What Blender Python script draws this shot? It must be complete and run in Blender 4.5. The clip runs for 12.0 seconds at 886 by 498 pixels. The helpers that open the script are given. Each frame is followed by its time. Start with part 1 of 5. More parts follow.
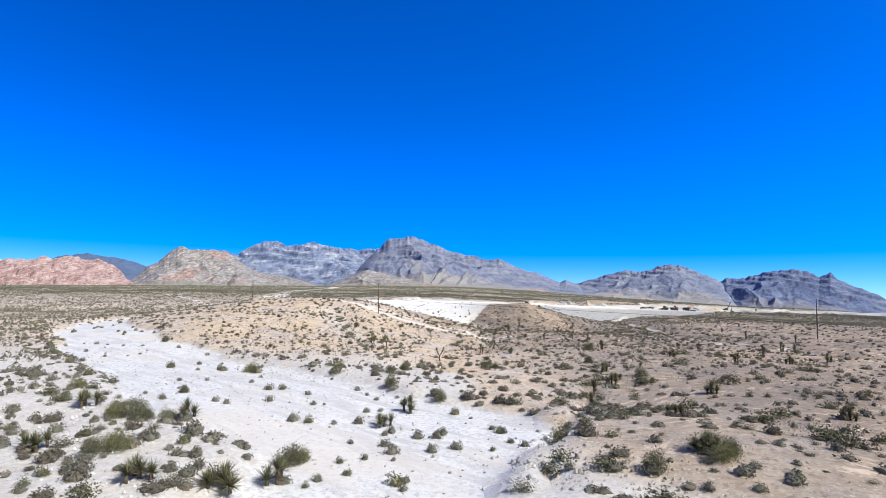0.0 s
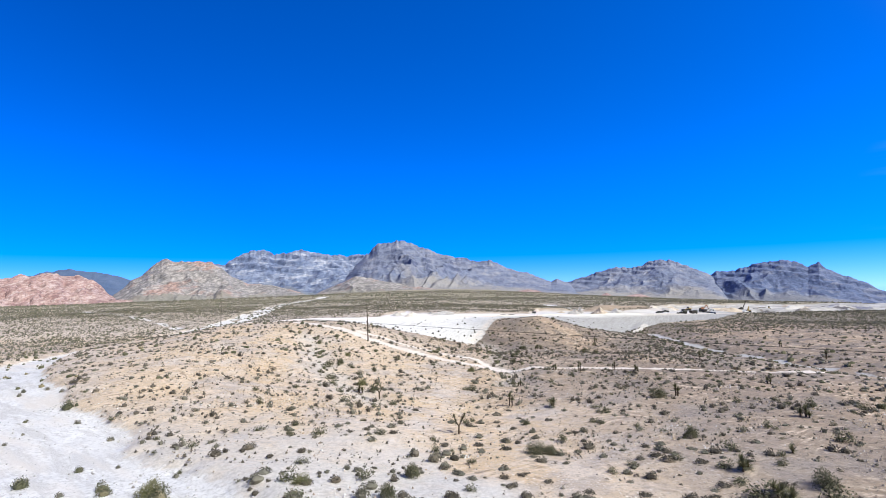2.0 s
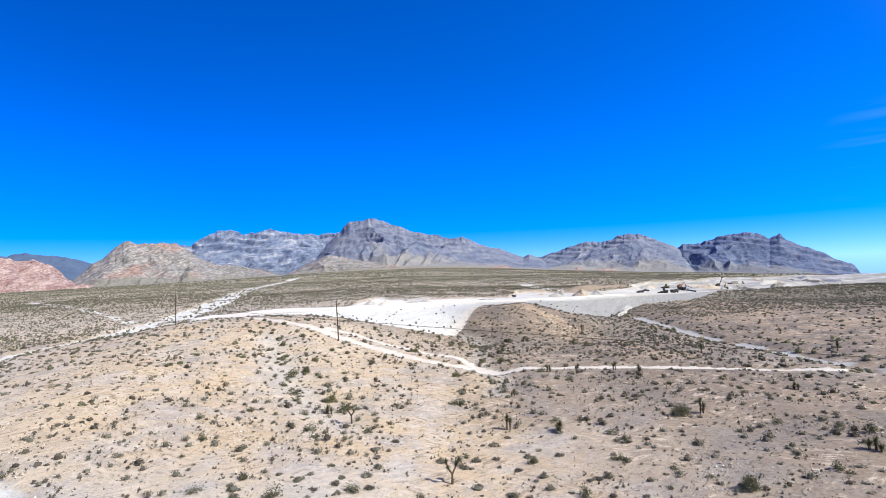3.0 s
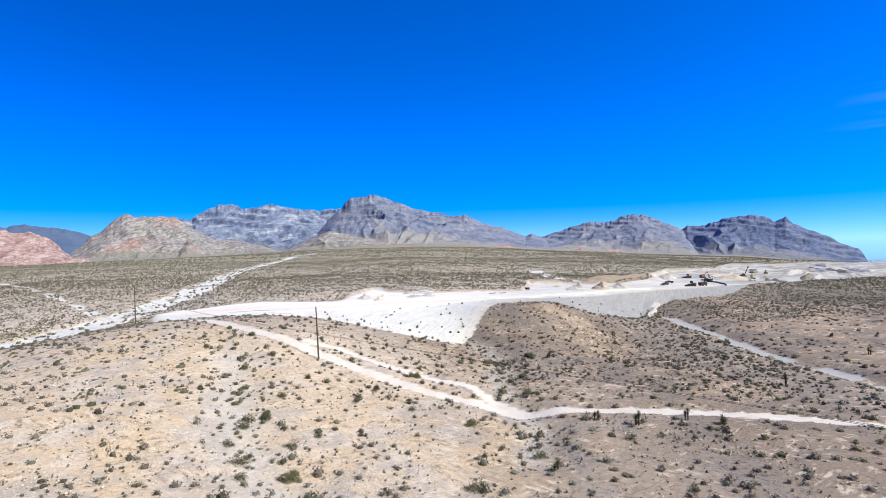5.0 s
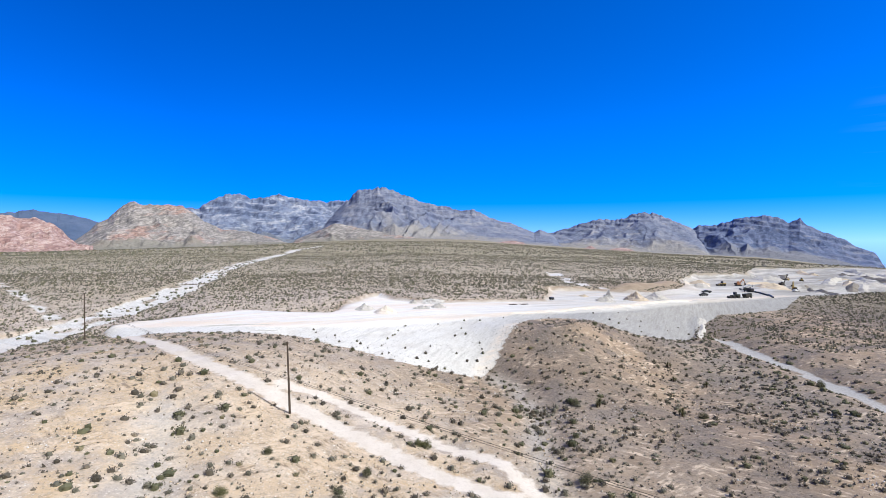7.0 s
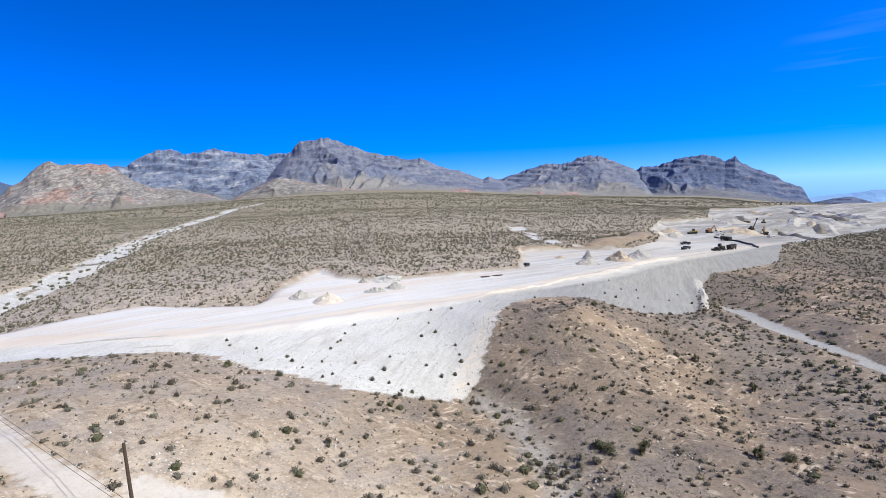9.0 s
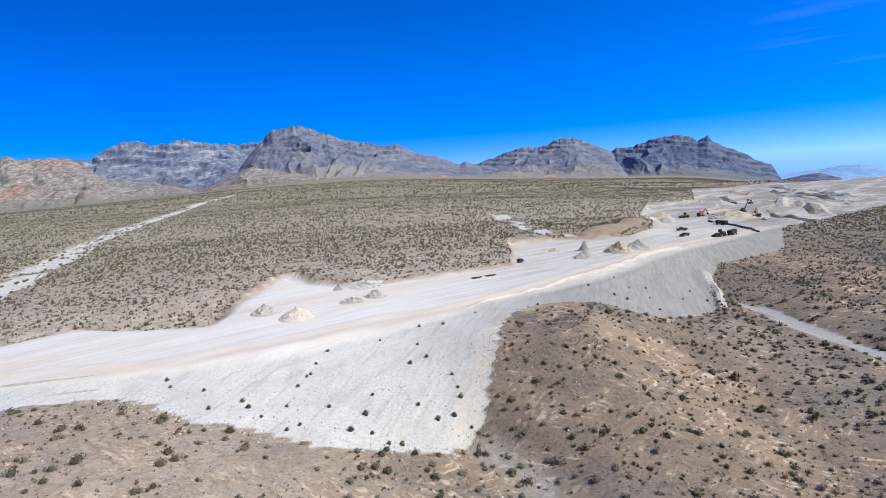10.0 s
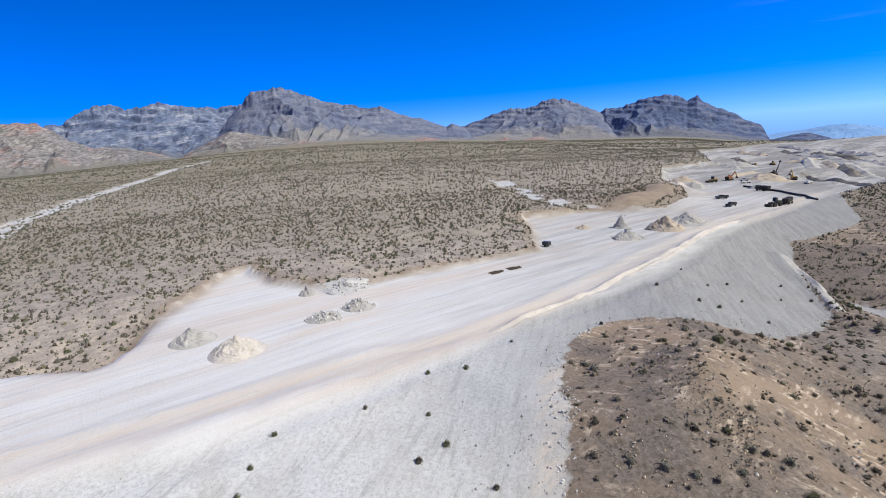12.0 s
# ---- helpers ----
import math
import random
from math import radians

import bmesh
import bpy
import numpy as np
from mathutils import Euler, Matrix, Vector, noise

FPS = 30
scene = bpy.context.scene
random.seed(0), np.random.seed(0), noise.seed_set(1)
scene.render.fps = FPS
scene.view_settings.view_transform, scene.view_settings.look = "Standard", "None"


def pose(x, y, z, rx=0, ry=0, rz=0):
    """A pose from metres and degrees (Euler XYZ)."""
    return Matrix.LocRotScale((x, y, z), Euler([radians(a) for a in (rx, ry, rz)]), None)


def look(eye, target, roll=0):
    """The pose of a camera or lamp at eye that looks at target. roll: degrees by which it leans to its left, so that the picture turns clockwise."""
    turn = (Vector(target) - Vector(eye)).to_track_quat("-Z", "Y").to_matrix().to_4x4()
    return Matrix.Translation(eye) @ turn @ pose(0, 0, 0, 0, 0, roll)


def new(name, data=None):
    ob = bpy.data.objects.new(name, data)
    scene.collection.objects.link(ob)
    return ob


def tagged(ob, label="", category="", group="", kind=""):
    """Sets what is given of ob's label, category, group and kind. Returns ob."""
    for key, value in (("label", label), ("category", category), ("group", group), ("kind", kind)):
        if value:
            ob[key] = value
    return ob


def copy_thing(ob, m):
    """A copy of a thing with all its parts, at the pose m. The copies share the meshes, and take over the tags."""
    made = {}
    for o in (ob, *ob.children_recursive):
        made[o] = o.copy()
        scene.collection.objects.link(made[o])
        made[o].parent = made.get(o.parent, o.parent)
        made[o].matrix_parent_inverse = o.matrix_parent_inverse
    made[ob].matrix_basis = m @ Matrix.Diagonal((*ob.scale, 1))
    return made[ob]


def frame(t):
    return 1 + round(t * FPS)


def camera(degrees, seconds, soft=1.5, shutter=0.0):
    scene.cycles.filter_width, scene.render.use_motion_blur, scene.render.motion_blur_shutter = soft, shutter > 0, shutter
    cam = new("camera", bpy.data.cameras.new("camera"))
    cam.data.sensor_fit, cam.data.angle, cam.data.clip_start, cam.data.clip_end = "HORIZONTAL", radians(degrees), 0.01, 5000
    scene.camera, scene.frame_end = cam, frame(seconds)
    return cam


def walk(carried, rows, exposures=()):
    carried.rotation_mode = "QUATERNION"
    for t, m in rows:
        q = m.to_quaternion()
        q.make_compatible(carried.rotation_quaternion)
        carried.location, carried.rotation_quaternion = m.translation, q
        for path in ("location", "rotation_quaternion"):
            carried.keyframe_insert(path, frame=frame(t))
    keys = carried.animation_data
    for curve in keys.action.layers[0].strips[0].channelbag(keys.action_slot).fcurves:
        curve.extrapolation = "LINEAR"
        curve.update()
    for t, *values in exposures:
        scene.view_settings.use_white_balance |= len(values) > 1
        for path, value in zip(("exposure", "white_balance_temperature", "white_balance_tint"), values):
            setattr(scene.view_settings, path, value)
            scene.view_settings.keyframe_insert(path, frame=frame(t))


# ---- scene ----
cam = camera(80.87, 12.0, soft=0.55)
# seconds, eye in metres, yaw, pitch and roll in degrees
PATH = [
    (0.0, 0.00, 0.00, 15.50, 1.284, 4.595, 1.032),
    (0.5, -1.23, 8.65, 16.68, 0.779, 4.901, 0.088),
    (1.0, -2.32, 16.65, 17.87, 0.533, 4.797, -0.610),
    (1.5, -3.26, 24.49, 18.99, 0.588, 4.781, -0.691),
    (2.0, -4.10, 31.99, 20.29, 0.091, 4.882, -1.081),
    (2.5, -4.93, 39.27, 22.21, -1.469, 3.933, -1.789),
    (3.0, -5.41, 47.00, 24.21, -2.893, 2.244, -2.181),
    (5.0, -5.59, 76.42, 29.14, -2.654, -0.242, -1.269),
    (5.5, -5.79, 83.77, 30.07, -2.138, -0.280, -0.568),
    (6.0, -5.98, 91.21, 30.69, -1.752, -0.358, 0.109),
    (6.5, -6.25, 98.71, 31.36, -1.604, -0.425, 0.227),
    (8.5, -7.04, 131.66, 35.05, -5.473, -4.980, -1.755),
    (9.0, -6.74, 141.26, 35.82, -7.266, -6.592, -2.203),
    (9.5, -6.41, 150.45, 36.52, -8.703, -7.342, -3.147),
    (10.0, -6.02, 159.54, 37.18, -9.580, -8.252, -3.627),
    (10.5, -5.55, 168.55, 37.61, -10.137, -9.748, -3.661),
    (11.0, -4.98, 177.54, 37.45, -10.587, -11.034, -3.975),
    (11.5, -4.30, 187.49, 36.67, -10.878, -11.780, -4.305),
    (12.0, -3.42, 196.89, 36.12, -10.751, -12.298, -4.144),
]


def flown(x, y, z, yaw, pitch, roll):
    turn = Matrix.Rotation(radians(yaw), 4, "Z") @ Matrix.Rotation(radians(90 + pitch), 4, "X")
    return Matrix.Translation((x, y, z)) @ turn @ Matrix.Rotation(radians(roll), 4, "Z")


walk(cam, [(t, flown(*row)) for t, *row in PATH], [(0.0, 0.04), (3.0, 0.04), (6.0, -0.04), (9.0, -0.24), (12.0, -0.50)])

# ---- light ----
SUN_TURN, SUN_HIGH = 121.0, 44.0   # bearing of the sun from +y, clockwise, and its height
world = bpy.data.worlds.new("world")
scene.world = world
world.use_nodes = True
wt = world.node_tree
wt.nodes.clear()
sky = wt.nodes.new("ShaderNodeTexSky")
sky.sky_type, sky.sun_disc = "NISHITA", False
sky.sun_elevation, sky.sun_rotation = radians(SUN_HIGH), radians(SUN_TURN)
sky.altitude, sky.air_density, sky.dust_density, sky.ozone_density = 2500, 0.72, 0.0, 6.0
rich = wt.nodes.new("ShaderNodeHueSaturation")
rich.inputs["Saturation"].default_value = 1.48
back = wt.nodes.new("ShaderNodeBackground")
back.inputs["Strength"].default_value = 0.149
out = wt.nodes.new("ShaderNodeOutputWorld")
wt.links.new(sky.outputs[0], rich.inputs["Color"])
deep = wt.nodes.new("ShaderNodeMix")
deep.data_type, deep.blend_type = "RGBA", "MULTIPLY"
deep.inputs[0].default_value, deep.inputs[7].default_value = 1.0, (0.85, 1.06, 1.58, 1.0)
wt.links.new(rich.outputs[0], deep.inputs[6])
# thin high cloud low over the eastern horizon
spot = wt.nodes.new("ShaderNodeTexCoord")
flat = wt.nodes.new("ShaderNodeMapping")
flat.inputs["Rotation"].default_value, flat.inputs["Scale"].default_value = (0, 0, radians(48)), (4.0, 1.2, 46.0)
wisp = wt.nodes.new("ShaderNodeTexNoise")
wisp.inputs["Scale"].default_value, wisp.inputs["Detail"].default_value = 1.3, 6.0
thin = wt.nodes.new("ShaderNodeMapRange")
thin.inputs[1].default_value, thin.inputs[2].default_value, thin.inputs[4].default_value = 0.55, 0.76, 0.05
aim = wt.nodes.new("ShaderNodeVectorMath")
aim.operation, aim.inputs[1].default_value = "DOT_PRODUCT", (math.sin(radians(50)) * 0.993, math.cos(radians(50)) * 0.993, 0.115)
near = wt.nodes.new("ShaderNodeMapRange")
near.inputs[1].default_value, near.inputs[2].default_value = 0.98, 0.997
both = wt.nodes.new("ShaderNodeMath")
both.operation = "MULTIPLY"
cloud = wt.nodes.new("ShaderNodeMix")
cloud.data_type, cloud.inputs[7].default_value = "RGBA", (6.5, 8.4, 10.4, 1.0)
wt.links.new(spot.outputs["Generated"], flat.inputs["Vector"])
wt.links.new(flat.outputs[0], wisp.inputs["Vector"])
wt.links.new(wisp.outputs[0], thin.inputs[0])
wt.links.new(spot.outputs["Generated"], aim.inputs[0])
wt.links.new(aim.outputs["Value"], near.inputs[0])
wt.links.new(thin.outputs[0], both.inputs[0])
wt.links.new(near.outputs[0], both.inputs[1])
wt.links.new(both.outputs[0], cloud.inputs[0])
# a thin veil of haze brightens the sky towards the east
veil_way = wt.nodes.new("ShaderNodeVectorMath")
veil_way.operation, veil_way.inputs[1].default_value = "DOT_PRODUCT", (math.sin(radians(60)), math.cos(radians(60)), 0.9)
veil_far = wt.nodes.new("ShaderNodeMapRange")
veil_far.inputs[1].default_value, veil_far.inputs[2].default_value = 0.3, 1.2
veil_tint = wt.nodes.new("ShaderNodeMix")
veil_tint.data_type, veil_tint.inputs[6].default_value, veil_tint.inputs[7].default_value = "RGBA", (0.95, 0.88, 0.98, 1.0), (1.15, 1.28, 1.3, 1.0)
veil = wt.nodes.new("ShaderNodeMix")
veil.data_type, veil.blend_type, veil.inputs[0].default_value = "RGBA", "MULTIPLY", 1.0
wt.links.new(spot.outputs["Generated"], veil_way.inputs[0])
wt.links.new(veil_way.outputs["Value"], veil_far.inputs[0])
wt.links.new(veil_far.outputs[0], veil_tint.inputs[0])
wt.links.new(deep.outputs[2], veil.inputs[6])
wt.links.new(veil_tint.outputs[2], veil.inputs[7])
# the air near the horizon stays deep blue in the dry desert
rise = wt.nodes.new("ShaderNodeSeparateXYZ")
low = wt.nodes.new("ShaderNodeMapRange")
low.interpolation_type = "SMOOTHSTEP"
low.inputs[1].default_value, low.inputs[2].default_value = -0.02, 0.22
low_tint = wt.nodes.new("ShaderNodeMix")
low_tint.data_type, low_tint.inputs[6].default_value, low_tint.inputs[7].default_value = "RGBA", (0.72, 0.76, 0.96, 1.0), (1.0, 1.0, 1.0, 1.0)
calm = wt.nodes.new("ShaderNodeMix")
calm.data_type, calm.blend_type, calm.inputs[0].default_value = "RGBA", "MULTIPLY", 1.0
wt.links.new(spot.outputs["Generated"], rise.inputs[0])
wt.links.new(rise.outputs[2], low.inputs[0])
wt.links.new(low.outputs[0], low_tint.inputs[0])
wt.links.new(veil.outputs[2], calm.inputs[6])
wt.links.new(low_tint.outputs[2], calm.inputs[7])
# the sky pales and loses its blue over the sunny half, high and behind the flight
way = Vector((math.sin(radians(SUN_TURN)) * math.cos(radians(SUN_HIGH)), math.cos(radians(SUN_TURN)) * math.cos(radians(SUN_HIGH)), math.sin(radians(SUN_HIGH))))
sun_way = wt.nodes.new("ShaderNodeVectorMath")
sun_way.operation, sun_way.inputs[1].default_value = "DOT_PRODUCT", (0.45, -0.75, 0.48)
sun_near = wt.nodes.new("ShaderNodeMapRange")
sun_near.interpolation_type = "SMOOTHSTEP"
sun_near.inputs[1].default_value, sun_near.inputs[2].default_value = -0.10, 0.55
paler = wt.nodes.new("ShaderNodeMix")
paler.data_type, paler.inputs[7].default_value = "RGBA", (1.65, 1.7, 1.75, 1.0)
wt.links.new(spot.outputs["Generated"], sun_way.inputs[0])
wt.links.new(sun_way.outputs["Value"], sun_near.inputs[0])
wt.links.new(sun_near.outputs[0], paler.inputs[0])
wt.links.new(calm.outputs[2], paler.inputs[6])
wt.links.new(paler.outputs[2], cloud.inputs[6])
wt.links.new(cloud.outputs[2], back.inputs["Color"])
wt.links.new(back.outputs[0], out.inputs["Surface"])

lamp = bpy.data.lights.new("sun", "SUN")
lamp.energy, lamp.angle, lamp.color = 5.45, radians(0.53), (0.935, 0.94, 0.935)
sun = new("sun", lamp)
sun.matrix_world = look(tuple(way * 300), (0, 0, 0))


# ---- materials ----
class Nodes:
    """A material and short ways to lay its nodes."""

    def __init__(self, name, rough=0.9, metal=0.0):
        self.made = bpy.data.materials.new(name)
        self.made.use_nodes = True
        self.tree = self.made.node_tree
        self.skin = self.tree.nodes["Principled BSDF"]
        self.skin.inputs["Roughness"].default_value, self.skin.inputs["Metallic"].default_value = rough, metal
        self.skin.inputs["Specular IOR Level"].default_value = 0.25
        self.place = self.tree.nodes.new("ShaderNodeNewGeometry")

    def put(self, socket, value):
        if isinstance(value, bpy.types.NodeSocket):
            self.tree.links.new(value, socket)
        elif isinstance(value, tuple):
            socket.default_value = (*value, 1.0) if len(value) == 3 and socket.type == "RGBA" else value
        else:
            socket.default_value = value

    def noise(self, scale, detail=4.0, rough=0.6, where=None, stretch=None):
        where = where or self.place.outputs["Position"]
        if stretch:
            m = self.tree.nodes.new("ShaderNodeMapping")
            self.put(m.inputs["Vector"], where)
            m.inputs["Scale"].default_value = stretch
            where = m.outputs[0]
        n = self.tree.nodes.new("ShaderNodeTexNoise")
        self.put(n.inputs["Vector"], where)
        n.inputs["Scale"].default_value, n.inputs["Detail"].default_value, n.inputs["Roughness"].default_value = scale, detail, rough
        return n.outputs[0]

    def cells(self, scale, feature="F1"):
        n = self.tree.nodes.new("ShaderNodeTexVoronoi")
        n.feature = feature
        self.put(n.inputs["Vector"], self.place.outputs["Position"])
        n.inputs["Scale"].default_value = scale
        return n

    def span(self, value, a, b, c=0.0, d=1.0):
        n = self.tree.nodes.new("ShaderNodeMapRange")
        for socket, v in zip(n.inputs[:5], (value, a, b, c, d)):
            self.put(socket, v)
        return n.outputs[0]

    def maths(self, what, a, b):
        n = self.tree.nodes.new("ShaderNodeMath")
        n.operation = what
        self.put(n.inputs[0], a), self.put(n.inputs[1], b)
        return n.outputs[0]

    def mix(self, how_far, a, b, blend="MIX"):
        n = self.tree.nodes.new("ShaderNodeMix")
        n.data_type, n.blend_type = "RGBA", blend
        self.put(n.inputs[0], how_far), self.put(n.inputs[6], a), self.put(n.inputs[7], b)
        return n.outputs[2]

    def zone(self, name):
        n = self.tree.nodes.new("ShaderNodeAttribute")
        n.attribute_name = name
        return n.outputs["Fac"]

    def chance(self):
        """A number of its own for each object and each loose piece."""
        o = self.tree.nodes.new("ShaderNodeObjectInfo")
        return self.maths("FRACT", self.maths("ADD", o.outputs["Random"], self.place.outputs["Random Per Island"]), 0.0)

    def done(self, colour, bump=None, depth=0.1, strength=0.6):
        self.put(self.skin.inputs["Base Color"], colour)
        if bump is not None:
            b = self.tree.nodes.new("ShaderNodeBump")
            b.inputs["Strength"].default_value, b.inputs["Distance"].default_value = strength, depth
            self.put(b.inputs["Height"], bump)
            self.tree.links.new(b.outputs[0], self.skin.inputs["Normal"])
        return self.made


def soil():
    m = Nodes("desert_soil", 0.95)
    big, mid, fine, grit = m.noise(0.035, 5), m.noise(0.3, 5), m.noise(2.2, 6, 0.7), m.noise(9.0, 4, 0.75)
    bare = m.mix(m.span(big, 0.38, 0.62), (0.645, 0.552, 0.468), (0.67, 0.56, 0.452))
    bare = m.mix(m.span(mid, 0.44, 0.54), bare, (0.475, 0.40, 0.342))
    ochre = m.maths("MULTIPLY", m.zone("ochre"), m.span(m.noise(0.11, 6, 0.7), 0.40, 0.56))
    bare = m.mix(ochre, bare, (0.66, 0.49, 0.31))
    tufts = m.noise(1.3, 4, 0.75)
    bare = m.mix(m.span(tufts, 0.55, 0.62, 0.0, 0.5), bare, (0.31, 0.26, 0.21))
    bare = m.mix(m.span(m.noise(2.3, 5, 0.8), 0.585, 0.66, 0.0, 0.8), bare, (0.82, 0.75, 0.67))
    bare = m.mix(m.span(fine, 0.5, 0.64, 0.0, 0.5), bare, (0.40, 0.33, 0.27))
    # rubble: small stones with dark gaps, in patches
    rubble = m.span(m.noise(0.16, 4, 0.6), 0.44, 0.58)
    bare = m.mix(m.maths("MULTIPLY", rubble, m.span(m.noise(1.9, 5, 0.8), 0.55, 0.63, 0.0, 0.7)), bare, (0.29, 0.24, 0.19))
    bare = m.mix(m.span(m.noise(5.0, 4, 0.8), 0.6, 0.68, 0.0, 0.7), bare, (0.80, 0.72, 0.64))
    stony = []
    for scale, edge in ((2.7, 0.30), (1.25, 0.20)):
        c = m.cells(scale)
        tone = m.tree.nodes.new("ShaderNodeSeparateColor")
        m.put(tone.inputs[0], c.outputs["Color"])
        here = m.maths("MULTIPLY", m.span(c.outputs["Distance"], edge, edge * 0.7), m.span(rubble, 0.0, 1.0, 0.45, 1.0))
        stony.append((here, tone.outputs[0]))
    for here, tone in stony:
        bare = m.mix(m.maths("MULTIPLY", here, m.span(tone, 0.58, 0.66, 0.0, 0.8)), bare, (0.84, 0.78, 0.70))
        bare = m.mix(m.maths("MULTIPLY", here, m.span(tone, 0.34, 0.26, 0.0, 0.8)), bare, (0.27, 0.215, 0.165))
    # dark desert varnish, its colour deepened to carry the eastern slopes' shading too
    bare = m.mix(m.maths("MULTIPLY", m.zone("varnish_and_shade"), m.span(mid, 0.2, 0.6, 1.0, 0.78)), bare, m.mix(m.span(fine, 0.40, 0.60), (0.222, 0.177, 0.147), (0.106, 0.084, 0.069)))
    bare = m.mix(m.maths("MULTIPLY", m.zone("varnish_and_shade"), m.span(tufts, 0.54, 0.61, 0.0, 0.7)), bare, (0.11, 0.09, 0.07))
    bare = m.mix(m.maths("MULTIPLY", m.zone("varnish_and_shade"), m.span(m.noise(3.2, 5, 0.8), 0.58, 0.66, 0.0, 0.6)), bare, (0.50, 0.435, 0.37))
    bare = m.mix(m.maths("MULTIPLY", ochre, m.maths("MULTIPLY", m.zone("varnish_and_shade"), 0.62)), bare, (0.47, 0.345, 0.24))
    # broken, scraped rock shows as short pale and dark strokes
    strokes = []
    for angle in (38, -34):
        way = m.tree.nodes.new("ShaderNodeMapping")
        way.inputs["Rotation"].default_value = (0, 0, radians(angle))
        m.put(way.inputs["Vector"], m.place.outputs["Position"])
        strokes.append(m.noise(1.25, 4, 0.7, where=way.outputs[0], stretch=(0.3, 1.0, 1.0)))
    scrape = m.mix(m.span(m.noise(0.12, 3), 0.48, 0.52), strokes[0], strokes[1])
    broken = m.maths("MULTIPLY", m.span(ochre, 0.1, 0.5), m.span(m.noise(0.21, 4, 0.6), 0.42, 0.54))
    bare = m.mix(m.maths("MULTIPLY", broken, m.span(scrape, 0.53, 0.60, 0.0, 0.85)), bare, (0.74, 0.60, 0.46))
    bare = m.mix(m.maths("MULTIPLY", broken, m.span(scrape, 0.45, 0.39, 0.0, 0.8)), bare, (0.27, 0.20, 0.14))
    plain = m.mix(m.span(m.noise(0.02, 4), 0.4, 0.6), (0.33, 0.285, 0.20), (0.40, 0.34, 0.25))
    plain = m.mix(m.span(m.noise(0.22, 3, 0.7), 0.5, 0.62, 0.0, 0.75), plain, (0.115, 0.12, 0.06))
    bare = m.mix(m.zone("brush"), bare, plain)
    bare = m.mix(m.maths("MULTIPLY", m.zone("pale"), m.span(mid, 0.25, 0.5, 0.5, 0.95)), bare, m.mix(m.span(fine, 0.4, 0.65), (0.70, 0.665, 0.62), (0.50, 0.47, 0.43)))
    bank = m.mix(1.0, bare, m.mix(m.span(mid, 0.3, 0.7), (0.42, 0.315, 0.225), (0.31, 0.235, 0.17)))
    wash = m.mix(m.span(m.noise(0.25, 5, 0.6, stretch=(1, 1, 1)), 0.35, 0.65), (0.70, 0.685, 0.665), (0.80, 0.785, 0.765))
    wash = m.mix(m.span(fine, 0.48, 0.62, 0.0, 0.85), wash, (0.50, 0.483, 0.465))
    flow = m.tree.nodes.new("ShaderNodeMapping")
    flow.inputs["Rotation"].default_value = (0, 0, radians(40))
    m.put(flow.inputs["Vector"], m.place.outputs["Position"])
    braid = m.noise(0.5, 6, 0.7, where=flow.outputs[0], stretch=(0.16, 1.0, 1.0))
    wash = m.mix(m.span(braid, 0.50, 0.56, 0.0, 0.85), wash, m.mix(m.span(grit, 0.42, 0.58), (0.42, 0.395, 0.37), (0.74, 0.72, 0.70)))
    wash = m.mix(m.span(m.noise(0.09, 4, 0.6, where=flow.outputs[0], stretch=(0.3, 1.2, 1.0)), 0.52, 0.62, 0.0, 0.6), wash, (0.74, 0.67, 0.59))
    track = m.mix(m.span(mid, 0.35, 0.65), (0.79, 0.715, 0.64), (0.70, 0.62, 0.54))
    track = m.mix(m.span(fine, 0.5, 0.66, 0.0, 0.45), track, (0.55, 0.48, 0.42))
    turn = m.tree.nodes.new("ShaderNodeMapping")
    turn.inputs["Rotation"].default_value = (0, 0, radians(-27))
    m.put(turn.inputs["Vector"], m.place.outputs["Position"])
    streak = m.noise(0.32, 6, 0.65, where=turn.outputs[0], stretch=(0.10, 1.3, 1.0))
    graded = m.mix(m.span(streak, 0.36, 0.64), (0.83, 0.80, 0.765), (0.92, 0.89, 0.86))
    graded = m.mix(m.span(m.noise(0.06, 4, 0.6, where=turn.outputs[0], stretch=(0.25, 1.6, 1.0)), 0.47, 0.6, 0.0, 0.85), graded, (0.83, 0.715, 0.61))
    wheel = m.noise(1.1, 5, 0.7, where=turn.outputs[0], stretch=(0.035, 1.2, 1.0))
    graded = m.mix(m.span(wheel, 0.54, 0.62, 0.0, 0.55), graded, (0.64, 0.615, 0.59))
    graded = m.mix(m.span(wheel, 0.45, 0.38, 0.0, 0.6), graded, (0.90, 0.88, 0.85))
    slope = m.mix(m.span(m.noise(2.6, 6, 0.85), 0.46, 0.66), (0.84, 0.825, 0.80), (0.52, 0.505, 0.48))
    slope = m.mix(m.span(m.noise(0.16, 5, 0.65), 0.45, 0.65, 0.0, 0.5), slope, (0.60, 0.565, 0.52))
    lane = m.tree.nodes.new("ShaderNodeMapping")
    lane.inputs["Rotation"].default_value = (0, 0, radians(28))
    m.put(lane.inputs["Vector"], m.place.outputs["Position"])
    ruts = m.noise(0.55, 6, 0.8, where=lane.outputs[0], stretch=(2.0, 0.16, 1.0))
    slope = m.mix(m.span(ruts, 0.55, 0.62, 0.0, 0.5), slope, (0.46, 0.45, 0.43))
    slope = m.mix(m.span(ruts, 0.44, 0.38, 0.0, 0.4), slope, (0.90, 0.885, 0.86))
    graded = m.mix(m.span(streak, 0.60, 0.70, 0.0, 0.3), graded, (0.60, 0.575, 0.55))
